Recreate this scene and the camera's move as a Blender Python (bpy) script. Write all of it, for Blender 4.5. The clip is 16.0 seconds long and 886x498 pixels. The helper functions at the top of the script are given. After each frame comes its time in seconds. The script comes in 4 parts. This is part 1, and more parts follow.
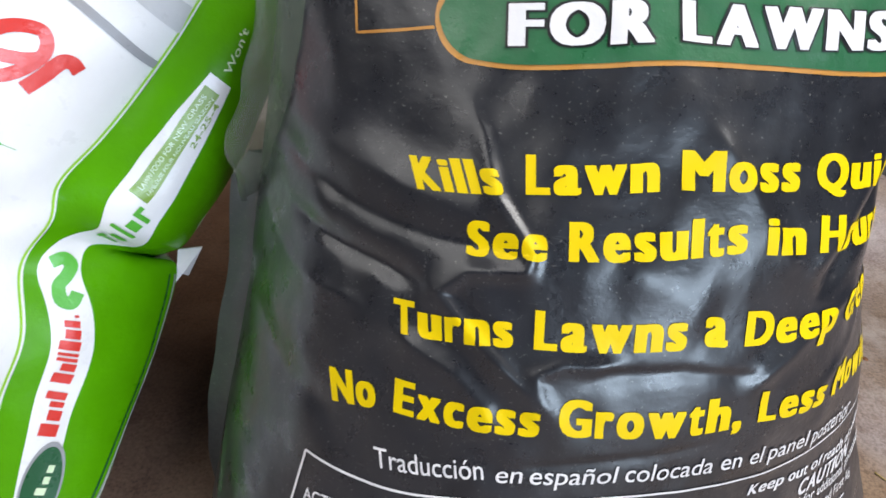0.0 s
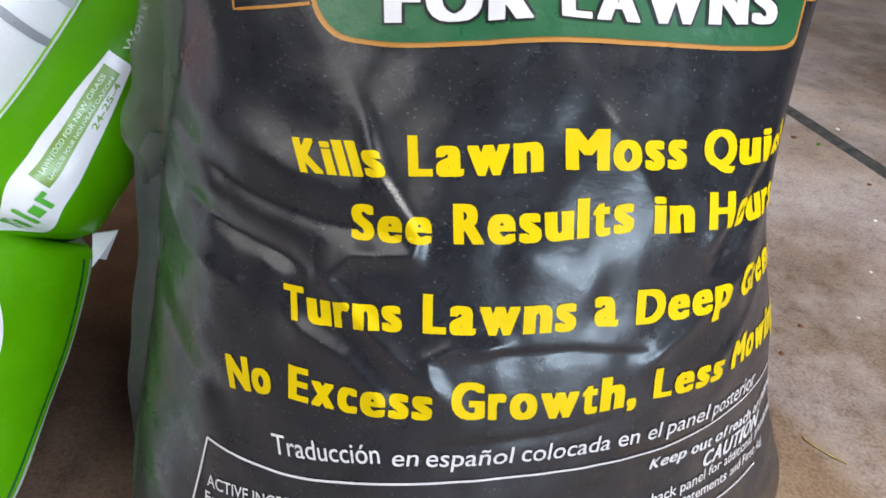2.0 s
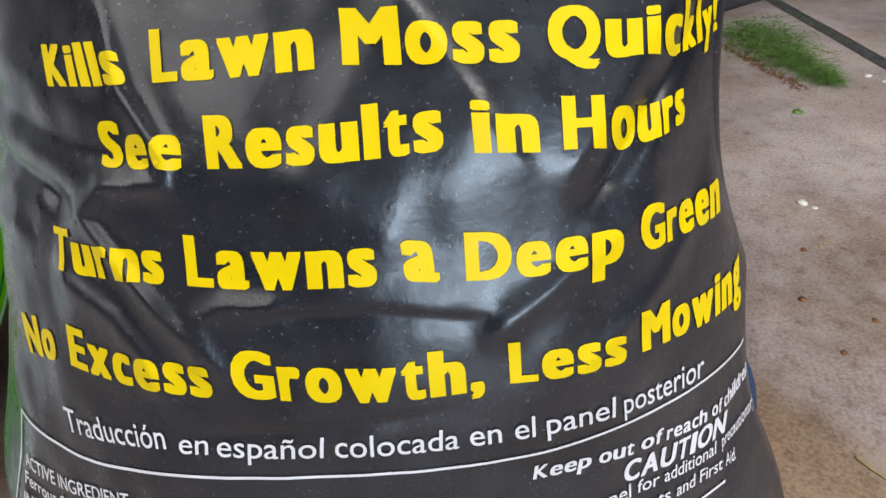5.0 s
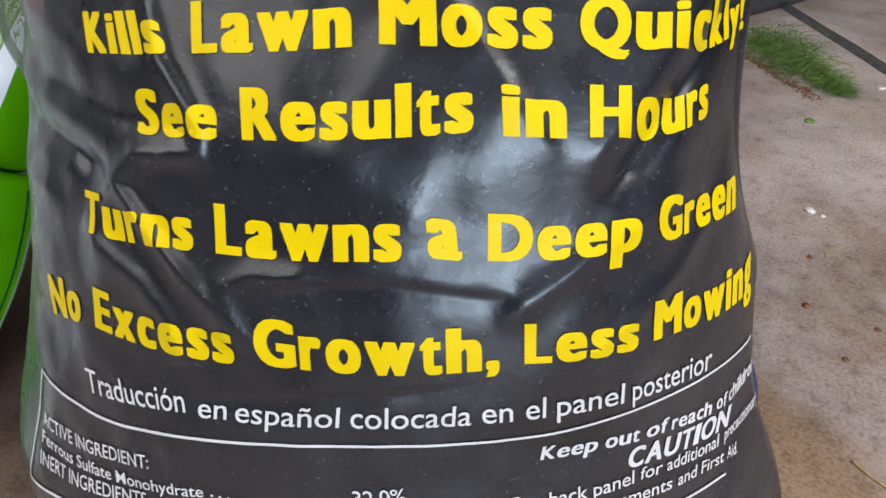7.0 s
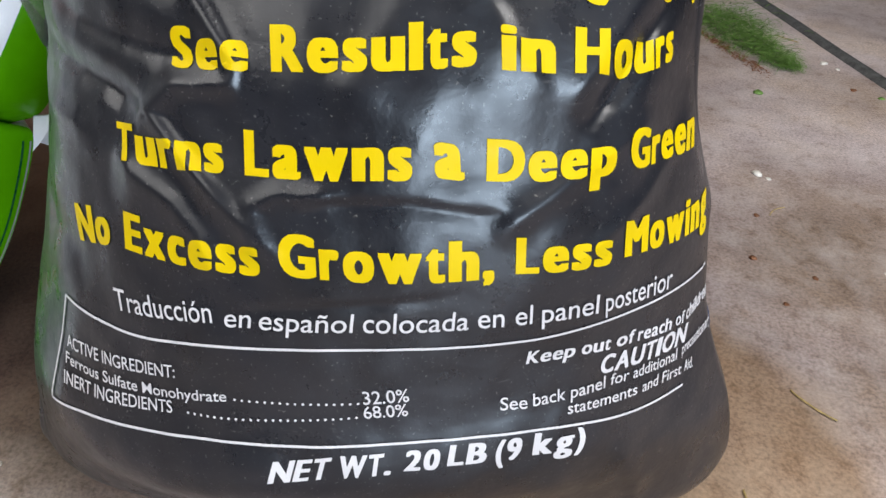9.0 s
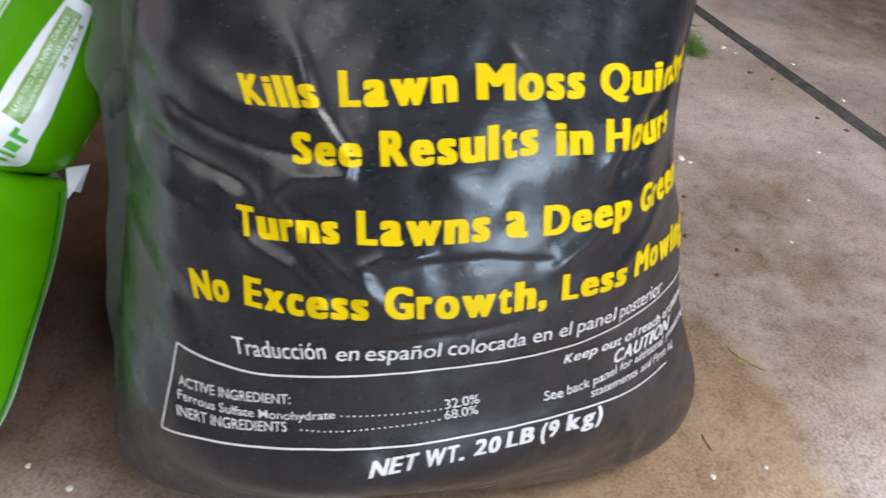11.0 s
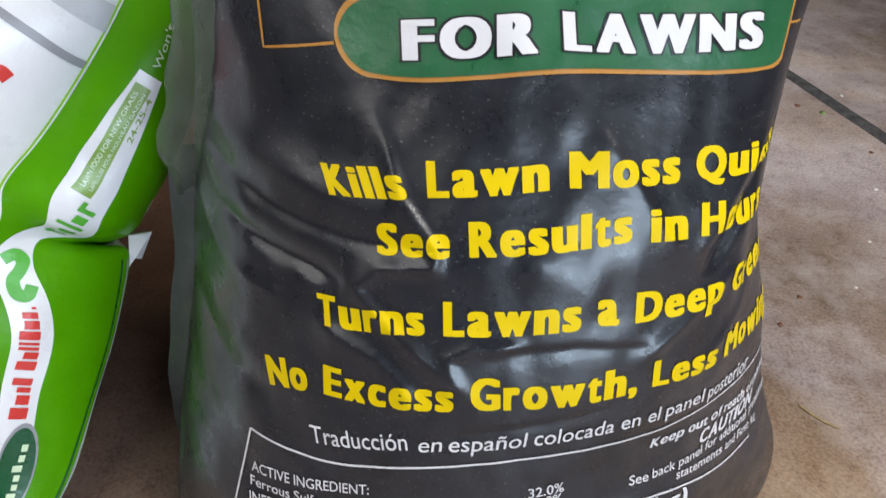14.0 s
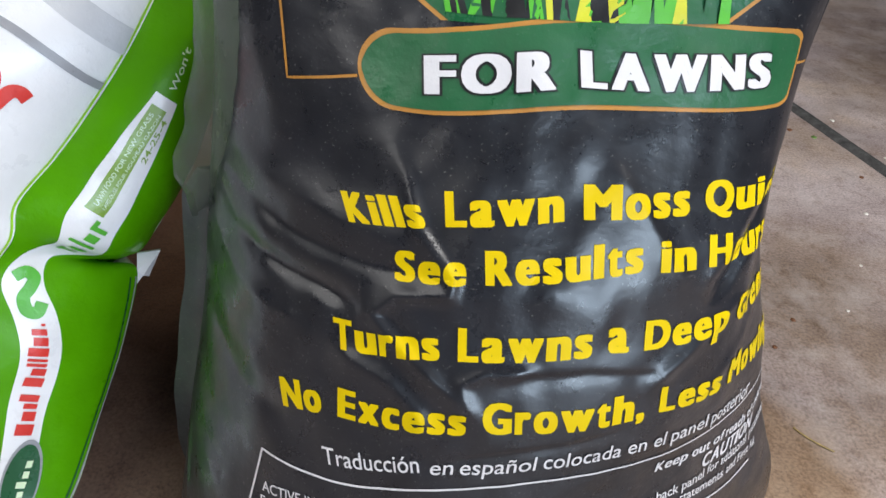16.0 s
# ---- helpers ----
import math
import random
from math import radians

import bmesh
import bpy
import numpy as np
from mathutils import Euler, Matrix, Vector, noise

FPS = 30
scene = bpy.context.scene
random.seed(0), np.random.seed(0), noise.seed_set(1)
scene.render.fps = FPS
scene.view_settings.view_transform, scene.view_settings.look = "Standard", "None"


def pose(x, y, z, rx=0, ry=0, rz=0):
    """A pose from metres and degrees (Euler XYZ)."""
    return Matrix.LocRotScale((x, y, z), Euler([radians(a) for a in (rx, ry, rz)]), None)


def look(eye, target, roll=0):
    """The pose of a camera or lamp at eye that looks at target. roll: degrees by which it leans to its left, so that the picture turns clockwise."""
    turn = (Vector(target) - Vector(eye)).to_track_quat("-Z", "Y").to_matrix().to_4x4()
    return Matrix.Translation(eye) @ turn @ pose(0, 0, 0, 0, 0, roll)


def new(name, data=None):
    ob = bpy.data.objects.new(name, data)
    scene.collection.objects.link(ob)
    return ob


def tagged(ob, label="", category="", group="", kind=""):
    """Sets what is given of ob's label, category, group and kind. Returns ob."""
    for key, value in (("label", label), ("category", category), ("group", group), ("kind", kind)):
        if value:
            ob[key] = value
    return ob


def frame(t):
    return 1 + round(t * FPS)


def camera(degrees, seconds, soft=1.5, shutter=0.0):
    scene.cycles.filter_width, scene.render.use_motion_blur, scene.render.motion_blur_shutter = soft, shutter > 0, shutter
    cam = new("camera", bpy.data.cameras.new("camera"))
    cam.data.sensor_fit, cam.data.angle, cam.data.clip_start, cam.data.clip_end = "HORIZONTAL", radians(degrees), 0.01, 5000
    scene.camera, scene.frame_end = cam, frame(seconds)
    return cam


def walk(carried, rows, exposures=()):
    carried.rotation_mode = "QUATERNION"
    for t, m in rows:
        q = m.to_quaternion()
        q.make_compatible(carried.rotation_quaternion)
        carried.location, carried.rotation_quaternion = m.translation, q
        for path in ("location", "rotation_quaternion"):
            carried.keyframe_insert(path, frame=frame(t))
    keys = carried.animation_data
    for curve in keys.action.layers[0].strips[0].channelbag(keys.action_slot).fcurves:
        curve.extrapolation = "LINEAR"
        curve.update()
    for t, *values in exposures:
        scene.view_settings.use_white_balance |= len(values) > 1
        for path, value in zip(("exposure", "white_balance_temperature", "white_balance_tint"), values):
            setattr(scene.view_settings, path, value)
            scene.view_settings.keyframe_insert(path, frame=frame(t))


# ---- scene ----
from mathutils import geometry

cam = camera(66.3, 16.0, soft=1.5, shutter=0.4)
PATH = [
    (0, (0.021, 0.089, 0.419), (-0.053, 1.754, -0.687), 4.0),
    (0.5, (0.033, 0.104, 0.411), (-0.03, 1.77, -0.694), 3.1),
    (1, (0.034, 0.097, 0.418), (-0.008, 1.739, -0.724), 3.6),
    (1.5, (0.044, 0.09, 0.418), (0.019, 1.736, -0.718), 4.6),
    (2, (0.055, 0.098, 0.422), (0.057, 1.719, -0.749), 4.4),
    (2.5, (0.062, 0.098, 0.415), (0.081, 1.701, -0.781), 4.2),
    (3, (0.071, 0.102, 0.415), (0.107, 1.697, -0.792), 4.5),
    (3.5, (0.085, 0.112, 0.407), (0.103, 1.712, -0.792), 4.3),
    (4, (0.106, 0.122, 0.389), (-0.055, 1.714, -0.81), 1.5),
    (4.2, (0.138, 0.129, 0.379), (-0.079, 1.734, -0.795), -0.1),
    (6.3, (0.168, 0.155, 0.365), (-0.268, 1.703, -0.824), -1.8),
    (6.5, (0.16, 0.148, 0.364), (-0.251, 1.703, -0.825), -1.0),
    (7, (0.156, 0.14, 0.369), (-0.197, 1.713, -0.815), -0.0),
    (7.5, (0.141, 0.123, 0.37), (-0.191, 1.677, -0.844), 0.7),
    (8, (0.153, 0.118, 0.372), (-0.155, 1.675, -0.845), 0.8),
    (8.2, (0.155, 0.114, 0.369), (-0.142, 1.671, -0.851), 0.8),
    (10.3, (0.132, 0.08, 0.406), (0.108, 1.633, -0.854), 4.4),
    (10.5, (0.129, 0.075, 0.431), (0.167, 1.604, -0.858), 2.8),
    (11, (0.079, 0.061, 0.44), (0.138, 1.578, -0.862), 5.0),
    (11.5, (0.048, 0.057, 0.448), (0.102, 1.574, -0.854), 5.6),
    (12, (0.04, 0.063, 0.453), (0.082, 1.587, -0.841), 5.4),
    (12.5, (0.043, 0.062, 0.436), (0.077, 1.588, -0.855), 5.8),
    (13, (0.05, 0.07, 0.442), (0.063, 1.601, -0.845), 4.3),
    (13.5, (0.055, 0.076, 0.449), (0.049, 1.618, -0.825), 2.9),
    (14, (0.05, 0.088, 0.455), (0.035, 1.64, -0.806), 2.6),
    (14.5, (0.044, 0.091, 0.462), (0.027, 1.659, -0.781), 2.9),
    (15, (0.041, 0.094, 0.46), (0.027, 1.666, -0.776), 2.5),
    (15.5, (0.043, 0.085, 0.458), (0.043, 1.66, -0.775), 4.0),
    (16, (0.038, 0.086, 0.464), (0.053, 1.662, -0.767), 4.1),
]

walk(cam, [(t, look(eye, target, roll)) for t, eye, target, roll in PATH], ((0, 0.38), (3, 0.3), (7, 0.22), (10.3, 0.3), (12, 0.18), (14, 0.12), (16, 0.16)))

# ---- light: unseen added lights over the floor, a wide open door behind the camera ----
world = bpy.data.worlds.new("hall_air")
world.use_nodes = True
world.node_tree.nodes["Background"].inputs[0].default_value = (0.75, 0.80, 0.88, 1)
world.node_tree.nodes["Background"].inputs[1].default_value = 0.1
scene.world = world
scene.view_settings.exposure = 0.0


def area_lamp(name, place, aim, size_x, size_y, watts, colour):
    data = bpy.data.lights.new(name, "AREA")
    data.shape, data.size, data.size_y, data.energy, data.color = "RECTANGLE", size_x, size_y, watts, colour
    ob = new(name, data)
    ob.matrix_world = look(place, aim)
    return ob


WARM, SKY = (0.98, 0.96, 0.94), (0.66, 0.82, 1.0)
# two unseen lights, added to brighten the floor and the bags
area_lamp("added_light", (0.85, 0.05, 1.3), (0.85, 0.06, 0), 1.0, 0.5, 19, WARM)
area_lamp("added_light", (-1.8, -1.0, 2.4), (-0.3, 0.3, 0.2), 3.2, 2.4, 66, WARM)
area_lamp("doorway_light", (2.9, -4.1, 0.75), (2.3, -2.4, 0.0), 3.0, 1.45, 200, SKY)


# ---- materials ----
def shader(name, rough=0.5, metal=0.0, coat=0.0):
    m = bpy.data.materials.new(name)
    m.use_nodes = True
    b = m.node_tree.nodes["Principled BSDF"]
    b.inputs["Roughness"].default_value, b.inputs["Metallic"].default_value = rough, metal
    b.inputs["Coat Weight"].default_value, b.inputs["Coat Roughness"].default_value = coat, 0.12
    return m, m.node_tree, b


def noise_node(tree, scale, detail=4.0, rough=0.55, stretch=None):
    co = tree.nodes.new("ShaderNodeTexCoord")
    n = tree.nodes.new("ShaderNodeTexNoise")
    n.inputs["Scale"].default_value, n.inputs["Detail"].default_value, n.inputs["Roughness"].default_value = scale, detail, rough
    if stretch:
        mp = tree.nodes.new("ShaderNodeMapping")
        mp.inputs["Scale"].default_value = stretch
        tree.links.new(co.outputs["Object"], mp.inputs[0])
        tree.links.new(mp.outputs[0], n.inputs["Vector"])
    else:
        tree.links.new(co.outputs["Object"], n.inputs["Vector"])
    return n.outputs["Fac"]


def noise_colour(tree, scale):
    co = tree.nodes.new("ShaderNodeTexCoord")
    n = tree.nodes.new("ShaderNodeTexNoise")
    n.inputs["Scale"].default_value = scale
    tree.links.new(co.outputs["Object"], n.inputs["Vector"])
    return n.outputs["Color"]


def ramp(tree, fac, stops):
    r = tree.nodes.new("ShaderNodeValToRGB")
    while len(r.color_ramp.elements) < len(stops):
        r.color_ramp.elements.new(0.5)
    for e, (p, c) in zip(r.color_ramp.elements, stops):
        e.position, e.color = p, (*c, 1)
    tree.links.new(fac, r.inputs[0])
    return r.outputs[0]


def mix(tree, fac, a, b, how="MIX"):
    m = tree.nodes.new("ShaderNodeMix")
    m.data_type, m.blend_type = "RGBA", how
    for sock, v in ((m.inputs[0], fac), (m.inputs[6], a), (m.inputs[7], b)):
        if isinstance(v, (int, float)):
            sock.default_value = v
        elif isinstance(v, tuple):
            sock.default_value = (*v, 1)
        else:
            tree.links.new(v, sock)
    return m.outputs[2]


def bump(tree, b, height, strength, distance):
    n = tree.nodes.new("ShaderNodeBump")
    n.inputs["Strength"].default_value, n.inputs["Distance"].default_value = strength, distance
    tree.links.new(height, n.inputs["Height"])
    tree.links.new(n.outputs[0], b.inputs["Normal"])


def film_material(name, colour, vary=0.12, rough=0.3, dust=0.0, coat=0.0, relief=0.0012, gloss=0.5):
    """Printed plastic film: slight mottling, dust specks, scuffed gloss and a fine crinkle."""
    m, t, b = shader(name, rough, 0, coat)
    b.inputs["Specular IOR Level"].default_value = gloss
    lo = tuple(c * (1 - vary) for c in colour)
    hi = tuple(min(1, c * (1 + vary)) for c in colour)
    base = ramp(t, noise_node(t, 28, 5), [(0.3, lo), (0.7, hi)])
    if dust:
        specks = ramp(t, noise_node(t, 760, 2), [(0.66, (0, 0, 0)), (0.76, (1, 1, 1))])
        cloud = ramp(t, noise_node(t, 16, 6, 0.65), [(0.42, (0, 0, 0)), (0.75, (1, 1, 1))])
        grey = (0.30, 0.29, 0.28)
        base = mix(t, mix(t, dust * 0.22, (0, 0, 0), cloud), base, grey)
        scratch = ramp(t, noise_node(t, 70, 3, 0.5, (1, 1, 7)), [(0.70, (0, 0, 0)), (0.80, (1, 1, 1))])
        base = mix(t, mix(t, min(1, dust * 2.0), (0, 0, 0), specks), base, (0.42, 0.40, 0.37))
        base = mix(t, mix(t, dust * 1.0, (0, 0, 0), scratch), base, grey)
    t.links.new(base, b.inputs["Base Color"])
    scuff = ramp(t, noise_node(t, 60, 6, 0.7), [(0.3, (rough * 0.75,) * 3), (0.75, (min(1, rough * 1.5),) * 3)])
    t.links.new(scuff, b.inputs["Roughness"])
    bump(t, b, noise_node(t, 95, 4, 0.6), 0.5, relief)
    return m


BLACK = film_material("black_film", (0.0108, 0.0116, 0.0155), 0.25, 0.29, dust=0.12, coat=0.1, relief=0.0007)
SEAM = film_material("slate_film", (0.042, 0.046, 0.052), 0.2, 0.4, dust=0.2)
CLEAR = film_material("hazy_clear_film", (0.09, 0.11, 0.08), 0.2, 0.3, relief=0.001)
CLEAR.node_tree.nodes["Principled BSDF"].inputs["Alpha"].default_value = 0.38
BLUE_SEAM = film_material("blue_film", (0.022, 0.045, 0.10), 0.2, 0.4, dust=0.1)
YELLOW = film_material("yellow_ink", (0.66, 0.475, 0.0), 0.03, 0.42, relief=0.0006, gloss=0.15)
WHITE_INK = film_material("white_ink", (0.64, 0.62, 0.63), 0.06, 0.36)
BADGE = film_material("green_ink", (0.016, 0.098, 0.037), 0.15, 0.32, dust=0.06)
ORANGE = film_material("orange_ink", (0.42, 0.19, 0.035), 0.12, 0.34)
DARK_INK = film_material("black_ink", (0.01, 0.01, 0.011), 0.1, 0.34)
BLADE_A = film_material("leaf_green_ink", (0.08, 0.38, 0.03), 0.2, 0.34)
BLADE_B = film_material("lime_yellow_ink", (0.50, 0.50, 0.03), 0.2, 0.34)
GREEN = film_material("bright_green_film", (0.078, 0.300, 0.0006), 0.08, 0.34, coat=0.03, gloss=0.12)
WHITE = film_material("white_film", (0.79, 0.78, 0.79), 0.03, 0.3, coat=0.2)
RED = film_material("red_ink", (0.62, 0.03, 0.02), 0.05, 0.3)
GREY_INK = film_material("grey_ink", (0.30, 0.30, 0.32), 0.06, 0.3)
OLIVE = film_material("olive_ink", (0.17, 0.30, 0.015), 0.08, 0.3)
DEEP = film_material("dark_green_ink", (0.008, 0.085, 0.03), 0.15, 0.28)
PALE = film_material("pale_green_ink", (0.62, 0.75, 0.50), 0.05, 0.3)


def concrete_material():
    m, t, b = shader("stained_concrete", 0.5)
    big = ramp(t, noise_node(t, 2.6, 7, 0.62), [(0.34, (0.26, 0.205, 0.18)), (0.5, (0.46, 0.385, 0.365)), (0.62, (0.70, 0.61, 0.585))])
    tint = ramp(t, noise_node(t, 5.5, 5, 0.6), [(0.35, (0.92, 0.83, 0.68)), (0.6, (0.93, 0.92, 0.97))])
    base = mix(t, 0.75, big, tint, "MULTIPLY")
    grain = ramp(t, noise_node(t, 330, 3, 0.7), [(0.32, (0.36, 0.34, 0.32)), (0.60, (1.2, 1.18, 1.17))])
    base = mix(t, 0.7, base, grain, "MULTIPLY")
    spots = ramp(t, noise_node(t, 60, 4, 0.65), [(0.30, (0.62, 0.56, 0.50)), (0.46, (1, 1, 1))])
    base = mix(t, 0.7, base, spots, "MULTIPLY")
    pale = ramp(t, noise_node(t, 15, 7, 0.68), [(0.46, (0, 0, 0)), (0.68, (0.38,) * 3)])
    base = mix(t, pale, base, (0.66, 0.60, 0.59))
    # brown stain behind the bags, its colour deepened with the shade of their gap
    co = t.nodes.new("ShaderNodeTexCoord")
    mp = t.nodes.new("ShaderNodeMapping")
    mp.inputs["Location"].default_value, mp.inputs["Scale"].default_value = (0.18, -1.47, 0), (1.75, 2.1, 1)
    t.links.new(co.outputs["Object"], mp.inputs[0])
    warp = mix(t, 0.12, mp.outputs[0], noise_colour(t, 14))
    ball = t.nodes.new("ShaderNodeTexGradient")
    ball.gradient_type = "SPHERICAL"
    t.links.new(warp, ball.inputs[0])
    shaded_stain = ramp(t, ball.outputs["Fac"], [(0.27, (0, 0, 0)), (0.36, (0.8,) * 3), (0.7, (1, 1, 1))])
    base = mix(t, shaded_stain, base, mix(t, 1.0, base, (0.24, 0.16, 0.10), "MULTIPLY"))
    mp = t.nodes.new("ShaderNodeMapping")
    mp.inputs["Location"].default_value, mp.inputs["Scale"].default_value = (-1.15, -1.75, 0), (5.0, 4.6, 1)
    t.links.new(co.outputs["Object"], mp.inputs[0])
    ball = t.nodes.new("ShaderNodeTexGradient")
    ball.gradient_type = "SPHERICAL"
    t.links.new(mix(t, 0.16, mp.outputs[0], noise_colour(t, 18)), ball.inputs[0])
    damp = ramp(t, ball.outputs["Fac"], [(0.16, (0, 0, 0)), (0.30, (0.8,) * 3), (0.7, (0.9,) * 3)])
    base = mix(t, damp, base, mix(t, 1.0, base, (0.72, 0.58, 0.38), "MULTIPLY"))
    t.links.new(base, b.inputs["Base Color"])
    t.links.new(ramp(t, noise_node(t, 9, 6, 0.7), [(0.3, (0.32,) * 3), (0.7, (0.6,) * 3)]), b.inputs["Roughness"])
    bump(t, b, noise_node(t, 240, 6, 0.7), 0.5, 0.0015)
    return m


def plain_material(name, colour, rough=0.7, scale=20, vary=0.15, relief=0.002):
    m, t, b = shader(name, rough)
    t.links.new(ramp(t, noise_node(t, scale, 6), [(0.3, tuple(c * (1 - vary) for c in colour)), (0.7, tuple(min(1, c * (1 + vary)) for c in colour))]), b.inputs["Base Color"])
    bump(t, b, noise_node(t, scale * 6, 4), 0.4, relief)
    return m


CONCRETE = concrete_material()
SEALANT = plain_material("joint_sealant", (0.085, 0.085, 0.085), 0.65, 90, 0.5, 0.003)
WALL = plain_material("painted_block", (0.10, 0.075, 0.06), 0.8, 6, 0.1)
CEILING = plain_material("ceiling_boards", (0.10, 0.072, 0.055), 0.9, 8, 0.06)
STRAW = plain_material("dry_straw", (0.42, 0.31, 0.12), 0.7, 300, 0.3, 0.0003)
CHIP = plain_material("pale_chip", (0.68, 0.64, 0.58), 0.8, 200, 0.2, 0.0003)
RUST = plain_material("brown_leaf_bit", (0.20, 0.085, 0.04), 0.8, 200, 0.3, 0.0003)
NEEDLE = plain_material("green_needles", (0.13, 0.24, 0.05), 0.6, 120, 0.5, 0.0003)


# ---- building helpers ----
def mesh_of(bm, name, material, smooth=True):
    me = bpy.data.meshes.new(name)
    bm.to_mesh(me)
    bm.free()
    me.materials.append(material)
    for p in me.polygons:
        p.use_smooth = smooth
    return me


def part(name, bm, material, parent, label="", smooth=True):
    ob = new(name, mesh_of(bm, name, material, smooth))
    ob.parent = parent
    return tagged(ob, label)


def thing(name, bm, material, label, category, kind="", group="", smooth=True):
    ob = new(name, mesh_of(bm, name, material, smooth))
    return tagged(ob, label, category, group, kind)


def box(bm, lo, hi):
    v = [bm.verts.new((x, y, z)) for x in (lo[0], hi[0]) for y in (lo[1], hi[1]) for z in (lo[2], hi[2])]
    for f in ((0, 1, 3, 2), (4, 6, 7, 5), (0, 4, 5, 1), (2, 3, 7, 6), (0, 2, 6, 4), (1, 5, 7, 3)):
        bm.faces.new([v[i] for i in f])


def glide(x, keys, values):
    """A smooth curve through the values at the keys."""
    x = min(max(x, keys[0]), keys[-1])
    i = 0
    while i < len(keys) - 2 and x > keys[i + 1]:
        i += 1

    def slope(k):
        a, b = max(k - 1, 0), min(k + 1, len(keys) - 1)
        if a == k or b == k:
            return (values[b] - values[a]) / (keys[b] - keys[a])
        h0, h1 = keys[k] - keys[a], keys[b] - keys[k]
        return ((values[k] - values[a]) / h0 * h1 + (values[b] - values[k]) / h1 * h0) / (h0 + h1)

    h = keys[i + 1] - keys[i]
    s = (x - keys[i]) / h
    return (2 * s**3 - 3 * s**2 + 1) * values[i] + (s**3 - 2 * s**2 + s) * h * slope(i) + (3 * s**2 - 2 * s**3) * values[i + 1] + (s**3 - s**2) * h * slope(i + 1)


# ---- room ----
bm = bmesh.new()
box(bm, (-5, -4, -0.15), (5, 6, 0))
tagged(new("floor", mesh_of(bm, "floor", CONCRETE, False)), "stained brownish grey concrete slab floor", "floor", "", "structure")
# walls and ceiling are unseen, added; their dark brown keeps film reflections dim
bm = bmesh.new()
for lo, hi in (((-5.2, -4.2, 0), (1.35, -4, 2.8)), ((4.45, -4.2, 0), (5.2, -4, 2.8)), ((1.35, -4.2, 1.5), (4.45, -4, 2.8))):
    box(bm, lo, hi)
tagged(new("wall_south", mesh_of(bm, "wall_south", WALL, False)), "unseen brown wall with a half-raised wide door open to daylight", "wall", "", "structure")
for n, (lo, hi) in enumerate((((-5.2, 6, 0), (5.2, 6.2, 2.8)), ((-5.2, -4, 0), (-5, 6, 2.8)))):
    bm = bmesh.new()
    box(bm, lo, hi)
    nm = ("wall_north", "wall_west")[n]
    tagged(new(nm, mesh_of(bm, nm, WALL, False)), "unseen plain brown wall added to close the hall", "wall", "", "structure")
bm = bmesh.new()
for lo, hi in (((5, -4, 0), (5.2, 6, 2.8)),):
    box(bm, lo, hi)
tagged(new("wall_east", mesh_of(bm, "wall_east", WALL, False)), "unseen plain wall added to close the hall", "wall", "", "structure")
bm = bmesh.new()
box(bm, (-5.2, -4.2, 2.8), (5.2, 6.2, 2.95))
tagged(new("ceiling", mesh_of(bm, "ceiling", CEILING, False)), "unseen plain brown ceiling added over the hall", "ceiling", "", "structure")

# ---- the black bag: its front as one smooth surface with folds ----
ZW = (0.0, .04, .08, .13, .187, .24, .27, .30, .34, .40, .50)
WIDE_R = (.226, .241, .237, .214, .187, .165, .158, .154, .152, .155, .160)
WIDE_L = (.178, .179, .173, .164, .155, .150, .145, .139, .131, .126, .12)
ZD = (0.0, .02, .06, .11, .15, .19, .22, .25, .28, .31, .36, .43, .50)
DEEPS = (.094, .111, 0.1330, 0.1580, 0.1448, 0.1336, 0.1247, 0.1123, 0.1010, 0.0846, 0.0607, .030, .012)
ZT = (.0, .06, .113, .16, .205, .25, .30, .35, .5)
TWIST = (.09, .1, .1, .05, -.04, -.09, -.1, -.06, 0)
ZP, POWERS = (0, .03, .06, .10, .14), (3.7, 3.3, 2.6, 2.05, 1.9315)
# how far the film falls back at its two shoulders
ZB = (.12, .17, .21, .25, .29, .33, .40)
BACK_L, BACK_R = (0, .004, .006, .010, .007, .004, .002), (0, 0, .004, .010, .012, .008, .004)
MID, SEAM_Y, SKEW = 0.0528, 0.4058, 0.0151
BAG_TOP = 0.50

